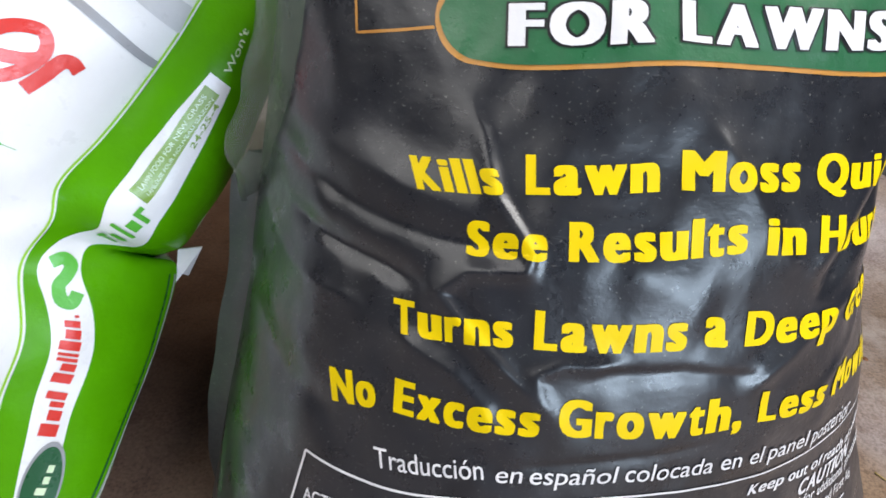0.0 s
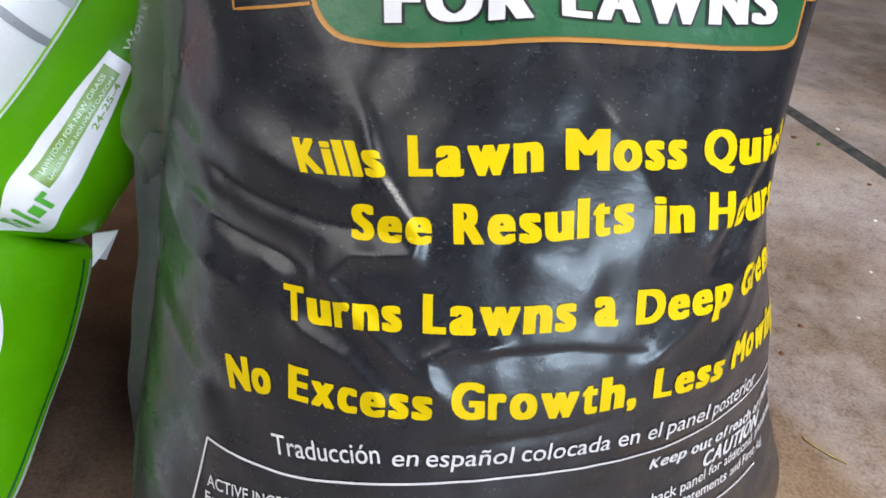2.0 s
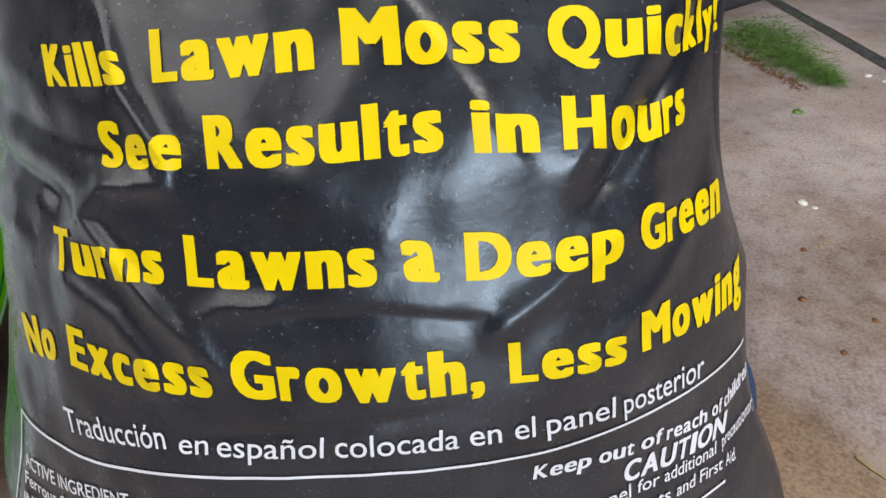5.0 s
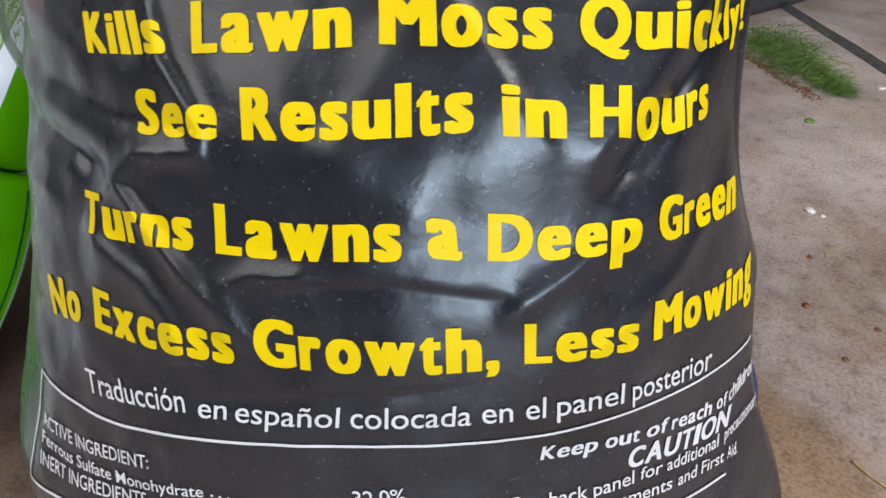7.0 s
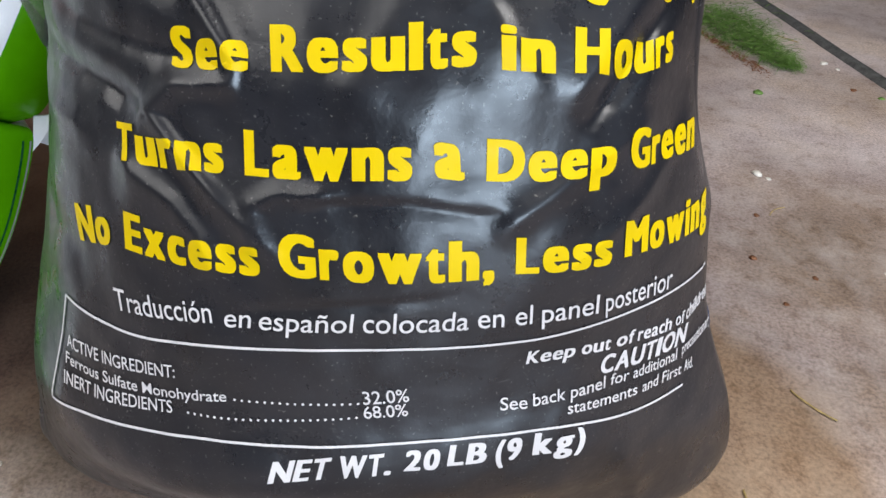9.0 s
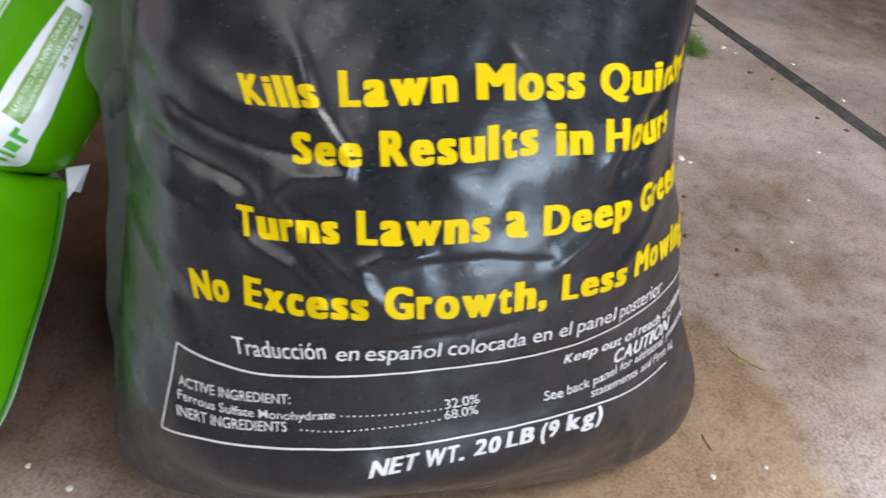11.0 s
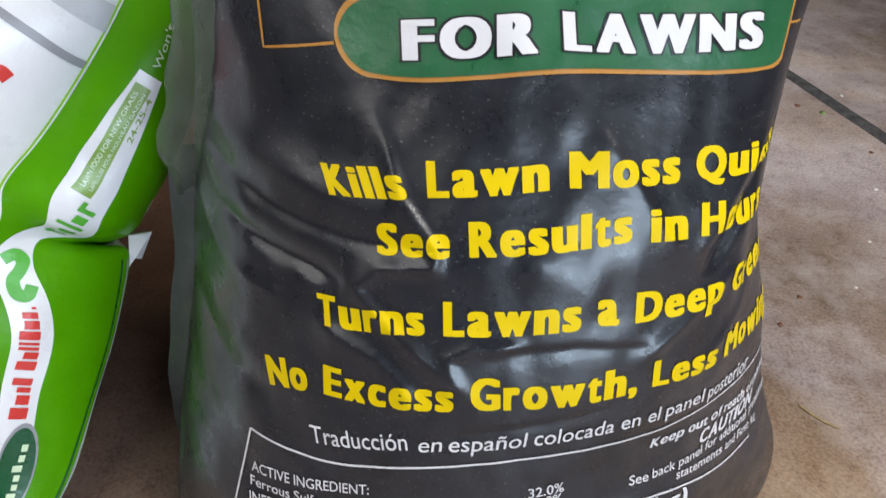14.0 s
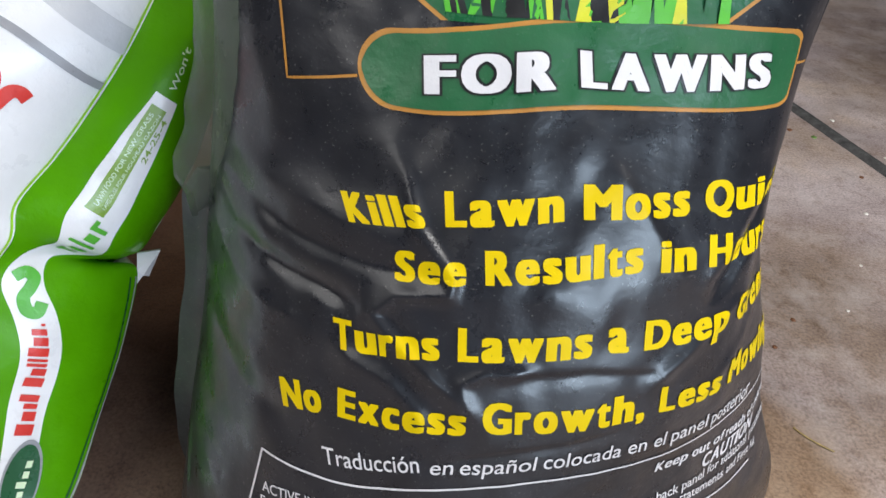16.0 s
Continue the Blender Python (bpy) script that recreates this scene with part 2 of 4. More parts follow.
# folds: a line of (x, z), the half width on its upper and its lower side, and how far it stands out (minus: in)
FOLDS = (
    (((.017, .324), (.0228, .3138), (.0301, .2935), (.0455, .2775), (.0440, .2700), (.0213, .2660), (.0105, .2554), (.020, .2469), (.035, .236), (.0496, .2249), (.056, .212)), .0030, .0055, .0030),
    (((-.075, .287), (-.021, .2775), (.034, .2755)), .008, .006, -.0026),
    (((-.070, .300), (.000, .2900), (.030, .285)), .008, .007, .0013),
    (((-.108, .292), (-.0837, .285), (-.0732, .2739), (-.0551, .2620)), .006, .004, .0013),
    (((-.062, .262), (-.015, .2600), (.006, .2560)), .005, .006, -.0038),
    (((-.010, .2360), (.0200, .2270), (.0330, .2160), (.0370, .203)), .005, .008, .0028),
    (((.088, .2390), (.062, .2375), (.052, .2320), (.056, .2220), (.064, .213)), .003, .004, .0020),
    (((.0689, .231), (.0805, .2365), (.1102, .2375), (.145, .2315)), .0016, .005, -.0014),
    (((.045, .1925), (.080, .1985), (.130, .2035)), .0016, .004, -.0009),
    (((.106, .3250), (.1225, .3083), (.1513, .2717)), .0018, .0045, .0010),
    (((.165, .258), (.1835, .2889), (.202, .316)), .004, .007, -.0060),
    (((.158, .266), (.174, .290), (.188, .313)), .006, .005, .0020),
    (((.138, .2237), (.1635, .2411), (.192, .2562)), .006, .005, .0026),
    (((.165, .205), (.195, .226), (.214, .246)), .006, .005, .0022),
    (((.080, .281), (.100, .266), (.118, .2540)), .010, .012, .0014),
    (((-.103, .135), (-.106, .080), (-.110, .015)), .003, .006, .0030),
    (((-.085, .250), (-.060, .238), (-.020, .240)), .006, .008, .0020),
    (((-.090, .205), (-.060, .190), (-.030, .192)), .008, .008, -.0018),
    (((.205, .110), (.222, .070), (.228, .025)), .006, .005, .0025),
    (((.06, .060), (.12, .075), (.19, .070)), .006, .008, .0014),
)


FOLD_BOUNDS = []
for line, above, below, _ in FOLDS:
    w = 2.6 * max(above, below)
    FOLD_BOUNDS.append((min(p[0] for p in line) - w, max(p[0] for p in line) + w, min(p[1] for p in line) - w, max(p[1] for p in line) + w))


def fold_height(x, z):
    h = 0.0
    for (line, above, below, a), (x0, x1, z0, z1) in zip(FOLDS, FOLD_BOUNDS):
        if not (x0 < x < x1 and z0 < z < z1):
            continue
        best, total, where, side = 9.0, 0.0, 0.0, 1.0
        for (ax, az), (bx, bz) in zip(line, line[1:]):
            dx, dz = bx - ax, bz - az
            l2 = dx * dx + dz * dz
            l = math.sqrt(l2)
            s = min(1, max(0, ((x - ax) * dx + (z - az) * dz) / l2))
            off = math.hypot(x - ax - s * dx, z - az - s * dz)
            if off < best:
                best, where = off, total + s * l
                side = (z - az) * dx - (x - ax) * dz
            total += l
        if best > 0.03:
            continue
        w = above if side > 0 else below
        u = where / total
        h += a * math.exp(-((best / w) ** 1.6)) * min(1, 0.1 + 4 * u * (1 - u) * 1.6)
    return h


OUT = Vector((0, -0.82, 0.57))  # the way in which folds stand out of the front


def front_base(x, z):
    d = x - MID
    w = glide(z, ZW, WIDE_R if d > 0 else WIDE_L)
    power = glide(z, ZP, POWERS)
    q = max(1 - min(1, abs(d / w)) ** power, 1e-4) ** (1 / power)
    s = min(1, max(0, (-0.038 - x) / 0.05))
    back = glide(z, ZB, BACK_L) * s * s * (3 - 2 * s)
    s = min(1, max(0, (x - 0.185) / 0.022))
    back += glide(z, ZB, BACK_R) * s * s * (3 - 2 * s)
    return SEAM_Y - glide(z, ZD, DEEPS) * q + min(back, 0.6 * glide(z, ZD, DEEPS) * q) + SKEW * d + d * glide(z, ZT, TWIST), q


def tuck(x, y, z):
    """The right side folds in behind the bag's front corner."""
    if x < MID:
        return x
    return x - min(0.05, 0.5 * max(0, y - 0.368)) * min(1, max(0, (0.19 - z) / 0.06))


def front_skin(x, z):
    y, q = front_base(x, z)
    soft = 0.0016 * noise.noise((x * 30, z * 26, 3.1)) + 0.0008 * noise.noise((x * 75 + 9, z * 60, 1.7))
    return Vector((tuck(x, y, z), y, z)) + OUT * ((fold_height(x, z) + soft) * min(1, 3 * q) * min(1, z / 0.02))


def front_point(x, z, lift):
    """A place on the bag's front, lifted off along its normal."""
    e = 0.0012
    p = front_skin(x, z)
    n = (front_skin(x + e, z) - p).cross(front_skin(x, z + e) - p).normalized()
    return p + lift * n


def bag_body():
    bm = bmesh.new()
    nu, nv = 300, 350
    rings = []
    for j in range(nv + 1):
        z = 0.41 * j / (nv - 10) if j < nv - 10 else 0.41 + (BAG_TOP - 0.41) * (j - nv + 10) / 10
        wl, wr = glide(z, ZW, WIDE_L), glide(z, ZW, WIDE_R)
        deep = glide(z, (0, .02, .08, .2, .36, .5), (.05, .075, .09, .085, .05, .008))
        ring = []
        for i in range(nu + 1):
            a = math.pi * (i / nu - 0.5)
            d = math.sin(a) * (wr if a > 0 else wl) * 0.9999
            ring.append(bm.verts.new(front_skin(MID + d, z)))
        for i in range(1, 40):
            a = math.pi * (0.5 - i / 40)
            d = math.sin(a) * (wr if a > 0 else wl)
            y = SEAM_Y + SKEW * d + d * glide(z, ZT, TWIST) + deep * math.cos(a)
            ring.append(bm.verts.new((tuck(MID + d, y, z), y, z)))
        rings.append(ring)
    for r0, r1 in zip(rings, rings[1:]):
        n = len(r0)
        for i in range(n):
            bm.faces.new((r0[i], r0[(i + 1) % n], r1[(i + 1) % n], r1[i]))
    bm.faces.new(rings[0][::-1])
    bm.faces.new(rings[-1])
    return bm


moss_bag = new("fertilizer_bag")
tagged(moss_bag, "full charcoal black plastic bag with yellow printed slogans standing on concrete", "bag")
moss_bag.location = (MID, SEAM_Y, 0)
bpy.context.view_layer.update()


def bag_part(name, bm, material, label="", parent=None, smooth=True):
    ob = new(name, mesh_of(bm, name, material, smooth))
    ob.parent = parent or moss_bag
    ob.matrix_parent_inverse = moss_bag.matrix_world.inverted() if parent is None else Matrix()
    return tagged(ob, label)


bag_part("film_body", bag_body(), BLACK, "charcoal black creased plastic film")


def seam_strip(side):
    """The flat welded edge that stands off the bag's side."""
    bm = bmesh.new()
    rows = []
    for j in range(81):
        z = 0.004 + (0.250 if side < 0 else 0.176) * j / 80
        w = glide(z, ZW, WIDE_R if side > 0 else WIDE_L)
        d = side * w
        y = SEAM_Y + SKEW * d + d * glide(z, ZT, TWIST)
        out = (0.016 + 0.002 * noise.noise((z * 25, side, 0))) * min(1, 0.4 + (0.256 - z) / 0.03) if side < 0 else glide(z, (0, .06, .11, .15, .18), (.012, .015, .013, .007, 0))
        wave = 0.004 * noise.noise((z * 18, 5 + side, 0))
        x = tuck(MID + d, y, z)
        rows.append([bm.verts.new(p) for p in (
            (x - side * 0.006, y - 0.004, z), (x + side * out, y + wave - 0.0006, z), (x + side * out, y + wave + 0.0006, z), (x - side * 0.006, y + 0.004, z))])
    for a, b in zip(rows, rows[1:]):
        for i in range(3):
            bm.faces.new((a[i], a[i + 1], b[i + 1], b[i]))
    bmesh.ops.recalc_face_normals(bm, faces=bm.faces)
    return bm


bag_part("side_seam", seam_strip(-1), SEAM, "slate grey flat welded edge")


def corner_film():
    """The empty clear corner of the bag that stands off its left shoulder."""
    bm = bmesh.new()
    rows = []
    for j in range(61):
        z = 0.236 + 0.20 * j / 60
        w = glide(z, ZW, WIDE_L)
        out = glide(z, (.236, .248, .262, .29, .32, .36, .436), (.003, .006, .016, .012, .009, .007, .006)) + 0.0015 * noise.noise((z * 60, 1, 0))
        root = front_skin(MID - glide(z, (.236, .25, .285, .44), (.985, .95, .88, .86)) * w, z)
        tip = Vector((MID - w - out, SEAM_Y - 0.004 + 0.004 * noise.noise((z * 40, 7, 0)), z - 0.004))
        mid = (root + tip) / 2 + Vector((-0.008, -0.010, 0.002 * noise.noise((z * 50, 2, 0))))
        row = []
        for i in range(15):
            u = i / 14
            p = root * (1 - u) ** 2 + mid * 2 * u * (1 - u) + tip * u * u
            row.append(p + Vector((0, -0.0012, 0)) + Vector((-0.7, -0.7, 0)) * 0.0012 * noise.noise((u * 5, z * 70, 4)))
        rows.append(row)
    front = [[bm.verts.new(p) for p in r] for r in rows]
    back = [[bm.verts.new(p + Vector((0.0004, 0.0004, 0))) for p in r] for r in rows]
    for g, flip in ((front, True), (back, False)):
        for a, b in zip(g, g[1:]):
            for i in range(14):
                f = (a[i], a[i + 1], b[i + 1], b[i])
                bm.faces.new(f[::-1] if flip else f)
    for a, b, c, d in zip(front, front[1:], back, back[1:]):
        bm.faces.new((a[-1], b[-1], d[-1], c[-1]))
    return bm


bag_part("clear_corner", corner_film(), CLEAR, "hazy see-through film corner")
bag_part("side_seam", seam_strip(1), BLUE_SEAM, "dark blue flat welded edge")


# ---- print on the bag ----
def letters(text, bold=0.0, shear=0.0, spacing=1.0):
    """Flat letters of the built-in font, cap height 1, from x = 0 to the returned width."""
    cu = bpy.data.curves.new("letters", "FONT")
    cu.body, cu.size, cu.offset, cu.shear, cu.space_character, cu.resolution_u = text, 1.0, bold, shear, spacing, 4
    ob = bpy.data.objects.new("letters", cu)
    me = bpy.data.meshes.new_from_object(ob)
    bm = bmesh.new()
    bm.from_mesh(me)
    bpy.data.objects.remove(ob)
    bpy.data.curves.remove(cu)
    bpy.data.meshes.remove(me)
    xs = [v.co.x for v in bm.verts]
    lo, hi = min(xs), max(xs)
    for v in bm.verts:
        v.co = ((v.co.x - lo), v.co.y / 0.73, 0)
    return bm, hi - lo


def cut(bm, xs, ys):
    for x in xs:
        bmesh.ops.bisect_plane(bm, geom=bm.verts[:] + bm.edges[:] + bm.faces[:], plane_co=(x, 0, 0), plane_no=(1, 0, 0))
    for y in ys:
        bmesh.ops.bisect_plane(bm, geom=bm.verts[:] + bm.edges[:] + bm.faces[:], plane_co=(0, y, 0), plane_no=(0, 1, 0))


# widths of the bold letters with their side bearings, in cap heights
ADVANCE = dict(zip("KilsLawnMoQuck", (.86, .40, .40, .64, .68, .76, 1.12, .82, 1.16, .82, 1.02, .82, .66, .80)))
ADVANCE.update(zip("y!SeRtHrTDpGNxEhg,", (.76, .42, .74, .78, .84, .54, .96, .56, .76, .96, .82, .96, .98, .78, .72, .82, .80, .38)))
ADVANCE.update(zip("FOWAbdfvm", (.70, 1.05, 1.30, .94, .82, .82, .50, .76, 1.22)))
ADVANCE.update(zip("CUIB2093().", (.84, .92, .42, .84, .74, .74, .74, .74, .46, .46, .40)))
XH = 0.66  # height of the built-in font's small letters, in cap heights, and of the bag's bold ones
TALL = 0.715


DRAWN = {}


def bold_letter(ch, fat, tall, shear):
    """One letter with its stems widened, its width scaled to 1, its cap height 1; z holds its slant."""
    key = (ch, fat, tall, shear)
    if key not in DRAWN:
        bm = draw_letter(*key)
        DRAWN[key] = bpy.data.meshes.new("letter")
        bm.to_mesh(DRAWN[key])
        bm.free()
    bm = bmesh.new()
    bm.from_mesh(DRAWN[key])
    return bm


def draw_letter(ch, fat, tall, shear):
    bm, _ = letters(ch, 0.0, 0.0)
    for v in bm.verts:
        y = v.co.y / 0.934
        if ch.islower():
            y = y * TALL / XH if y < XH else TALL + (y - XH) * (1.0 - TALL) / (1.0 - XH)
        v.co.y = 0.95 * y
    bmesh.ops.triangulate(bm, faces=bm.faces[:])
    bm.verts.index_update()
    spots, rims, tris = [], [], []
    for i in range(-3, 4):
        for j in (-1, 1):
            k, move = len(spots), Vector((i / 3 * fat, j * tall))
            spots += [v.co.xy + move for v in bm.verts]
            rims += [(k + e.verts[0].index, k + e.verts[1].index) for e in bm.edges if len(e.link_faces) == 1]
            tris += [[v.co.xy + move for v in f.verts] for f in bm.faces if f.calc_area() > 1e-7]
    bm.free()
    a, b, c = (np.array([t[n] for t in tris]) for n in range(3))

    def inside(p):
        d = [(q[:, 0] - o[:, 0]) * (p[1] - o[:, 1]) - (q[:, 1] - o[:, 1]) * (p[0] - o[:, 0]) for o, q in ((a, b), (b, c), (c, a))]
        low, high = np.minimum(np.minimum(d[0], d[1]), d[2]), np.maximum(np.maximum(d[0], d[1]), d[2])
        return bool(((low >= -1e-9) | (high <= 1e-9)).any())

    spots, _, cells, _, _, _ = geometry.delaunay_2d_cdt(spots, rims, [], 0, 1e-5, False)
    bm = bmesh.new()
    vs = [bm.verts.new((p.x, p.y, 0)) for p in spots]
    for f in cells:
        if inside(sum((spots[n] for n in f), Vector((0, 0))) / 3):
            bm.faces.new([vs[n] for n in f])
    bmesh.ops.delete(bm, geom=[v for v in bm.verts if not v.link_faces], context="VERTS")
    lo, hi = min(v.co.x for v in bm.verts), max(v.co.x for v in bm.verts)
    for v in bm.verts:
        v.co.x = (v.co.x - lo) / (hi - lo)
        v.co.z = shear * v.co.y
    return bm


def along_front(xl, zl, xr, zr, n=40):
    """Even steps along the film's bend from one place to the other, as x."""
    pts = [xl + (xr - xl) * k / n for k in range(n + 1)]
    ys = [front_base(x, zl + (zr - zl) * k / n)[0] for k, x in enumerate(pts)]
    run = [0.0]
    for k in range(n):
        run.append(run[-1] + math.hypot(pts[k + 1] - pts[k], ys[k + 1] - ys[k]))
    return [r / run[-1] for r in run], pts


def bold_words(words, material, label, fat=0.062, tall=0.03, lift=0.0004, step=0.0022, shear=0.0, gap=0.042, rim=0.0):
    """Bold words on the bag, letter by letter: word, left x, left z, right x, right z, cap height, lean."""
    for text, xl, zl, xr, zr, h, lean in words:
        total = sum(ADVANCE.get(c, 0.8) for c in text) - 2 * gap
        run, pts = along_front(xl, zl, xr, zr)
        at = -gap
        for c in text:
            adv = ADVANCE.get(c, 0.8)
            bm = bold_letter(c, fat + rim, tall + rim, shear)
            a, w = at + gap - rim, adv - 2 * gap + 2 * rim
            nx, ny = max(1, int(w * h / step)), max(2, int(1.4 * h / step))
            cut(bm, [k / nx for k in range(1, nx)], [1.5 * k / ny - 0.35 for k in range(ny + 1)])
            for v in bm.verts:
                u = (a + w * v.co.x + v.co.z) / total
                x = float(np.interp(u, run, pts)) if 0 <= u <= 1 else xl + (xr - xl) * u
                v.co = front_point(x + lean * v.co.y, zl + (zr - zl) * (x - xl) / (xr - xl) + h * v.co.y, lift)
            bag_part("printed_letter", bm, material, label + " " + c)
            at += adv


def printed(words, bold, lift=0.0006, step=0.0028, shear=0.0):
    """One line of small words on the bag: word, left x, left z, right x, right z, cap height, lean."""
    made = []
    for text, xl, zl, xr, zr, h, lean in words:
        bm, width = letters(text, bold, shear, 1.0)
        wide = xr - xl
        nx, ny = max(2, int(wide / step)), max(2, int(h / step))
        cut(bm, [width * i / nx for i in range(1, nx)], [1.4 * i / ny - 0.35 for i in range(1, ny + 1)])
        for v in bm.verts:
            u = v.co.x / width
            v.co = front_point(xl + wide * u + lean * v.co.y, zl + (zr - zl) * u + h * v.co.y, lift)
        made.append((text, bm))
    return made


def stroke(points, width, lift=0.0005, closed=False):
    """A printed line through (x, z) points, smoothed."""
    pts = [Vector((x, z)) for x, z in points]
    if closed:
        pts.append(pts[0])
    dense = []
    for a, b in zip(pts, pts[1:]):
        n = max(2, int((b - a).length / 0.003))
        dense += [a.lerp(b, k / n) for k in range(n)]
    dense.append(pts[-1])
    bm = bmesh.new()
    rows = []
    for k, p in enumerate(dense):
        way = (dense[min(k + 1, len(dense) - 1)] - dense[max(k - 1, 0)]).normalized()
        side = Vector((-way.y, way.x)) * width / 2
        rows.append([bm.verts.new(front_point(*(p + side), lift)), bm.verts.new(front_point(*(p - side), lift))])
    for a, b in zip(rows, rows[1:]):
        bm.faces.new((a[0], b[0], b[1], a[1]))
    return bm


def curve_through(points, n=60):
    xs = [p[0] for p in points]
    zs = [p[1] for p in points]
    return [(xs[0] + (xs[-1] - xs[0]) * k / n, glide(xs[0] + (xs[-1] - xs[0]) * k / n, xs, zs)) for k in range(n + 1)]


def print_words(made, material, label):
    for text, bm in made:
        bag_part("printed_word", bm, material, label + " " + text)


def slogan(words):
    bold_words(words, YELLOW, "yellow letter")


slogan((
    ("Kills", -0.0010, 0.2909, 0.0325, 0.2954, 0.0107, -0.0047),
    ("Lawn", 0.0406, 0.2971, 0.0898, 0.3027, 0.0128, -0.0015),
    ("Moss", 0.0978, 0.3034, 0.1449, 0.3026, 0.0130, -0.0016),
    ("Quic", 0.1525, 0.3022, 0.1905, 0.2976, 0.0129, -0.0018),
    ("kly!", 0.1915, 0.2970, 0.2045, 0.2936, 0.0136, -0.0022),
))
slogan((
    ("See", 0.0203, 0.2726, 0.0509, 0.2759, 0.0123, -0.0005),
    ("Results", 0.0590, 0.2770, 0.1262, 0.2826, 0.0132, -0.0014),
    ("in", 0.1343, 0.2811, 0.1521, 0.2792, 0.0134, -0.0020),
    ("H", 0.1585, 0.2787, 0.1703, 0.2769, 0.0140, -0.0020),
    ("ours", 0.1720, 0.2763, 0.1945, 0.2747, 0.0150, -0.0024),
))
slogan((
    ("Turns", -0.0059, 0.2355, 0.0420, 0.2422, 0.0126, -0.0015),
    ("Lawns", 0.0499, 0.2429, 0.1086, 0.2462, 0.0146, -0.0009),
    ("a", 0.1161, 0.2472, 0.1261, 0.2460, 0.0160, -0.0024),
    ("Deep", 0.1334, 0.2454, 0.1792, 0.2411, 0.0142, -0.0013),
    ("Green", 0.1849, 0.2413, 0.2163, 0.2296, 0.0152, -0.0027),
))
slogan((
    ("No", -0.0324, 0.1954, -0.0113, 0.2021, 0.0136, -0.0023),
    ("Excess", -0.0039, 0.2037, 0.0560, 0.2087, 0.0143, -0.0001),
    ("Growth,", 0.0635, 0.2101, 0.1402, 0.2095, 0.0155, -0.0012),
    ("Less", 0.1477, 0.2103, 0.1842, 0.2050, 0.0142, -0.0014),
    ("Mowing", 0.1893, 0.2056, 0.2311, 0.1936, 0.0152, -0.0023),
))
print_words(printed((
    ("Traducción", -0.0101, 0.1771, 0.0363, 0.1860, 0.0088, -0.0015),
    ("en", 0.0409, 0.1854, 0.0517, 0.1868, 0.0082, 0.0005),
    ("español", 0.0548, 0.1867, 0.0903, 0.1884, 0.0083, 0.0005),
    ("colocada", 0.0941, 0.1885, 0.1326, 0.1877, 0.0090, 0.0001),
    ("en", 0.1362, 0.1879, 0.1460, 0.1870, 0.0096, -0.0006),
    ("el", 0.1502, 0.1867, 0.1566, 0.1860, 0.0099, -0.0008),
    ("panel", 0.1603, 0.1854, 0.1830, 0.1823, 0.0102, -0.0011),
    ("posterior", 0.1861, 0.1818, 0.2166, 0.1764, 0.0110, -0.0018),
), 0.004), WHITE_INK, "white printed word")
print_words(printed((
    ("ACTIVE INGREDIENT:", -0.0439, 0.1456, 0.0183, 0.1581, 0.0057, -0.0001),
    ("Ferrous Sulfate Monohydrate", -0.0447, 0.1383, 0.0406, 0.1529, 0.0049, -0.0002),
    ("INERT INGREDIENTS", -0.0450, 0.1301, 0.0163, 0.1423, 0.0054, -0.0003),
    ("32.0%", 0.0951, 0.1552, 0.1126, 0.1555, 0.0065, -0.0009),
    ("68.0%", 0.0955, 0.1484, 0.1125, 0.1487, 0.0061, -0.0009),
), 0.006), WHITE_INK, "small white print")
bold_words((
    ("Keep", 0.1567, 0.1653, 0.1764, 0.1629, 0.0067, -0.0006),
    ("out", 0.1792, 0.1626, 0.1919, 0.1598, 0.0069, -0.0010),
    ("of", 0.1946, 0.1596, 0.2029, 0.1579, 0.0070, -0.0012),
    ("reach", 0.2047, 0.1575, 0.2218, 0.1528, 0.0070, -0.0013),
    ("of", 0.2240, 0.1528, 0.2289, 0.1510, 0.0070, -0.0015),
    ("children", 0.2299, 0.1514, 0.2411, 0.1546, 0.0070, -0.0016),
), WHITE_INK, "white slanted letter", 0.03, 0.012, step=0.003, shear=0.16)
bold_words((
    ("CAUTION", 0.1893, 0.1486, 0.2321, 0.1398, 0.0097, -0.0015),
), WHITE_INK, "bold white slanted letter", 0.04, 0.02, shear=0.2)
print_words(printed((
    ("See", 0.1489, 0.1444, 0.1603, 0.1424, 0.0067, -0.0015),
    ("back panel", 0.1624, 0.1428, 0.1938, 0.1403, 0.0067, -0.0016),
    ("for", 0.1957, 0.1405, 0.2046, 0.1388, 0.0059, -0.0010),
    ("additional", 0.2064, 0.1385, 0.2291, 0.1343, 0.0057, -0.0010),
    ("precautionary", 0.2314, 0.1344, 0.2474, 0.1370, 0.0055, -0.0011),
), 0.006, shear=0.12), WHITE_INK, "small white word")
print_words(printed((
    ("statements", 0.1780, 0.1345, 0.2100, 0.1298, 0.0057, -0.0013),
    ("and", 0.2124, 0.1293, 0.2206, 0.1282, 0.0056, -0.0010),
    ("First", 0.2224, 0.1277, 0.2332, 0.1251, 0.0057, -0.0011),
    ("Aid.", 0.2346, 0.1250, 0.2394, 0.1239, 0.0058, -0.0012),
), 0.006, shear=0.12), WHITE_INK, "small white word")
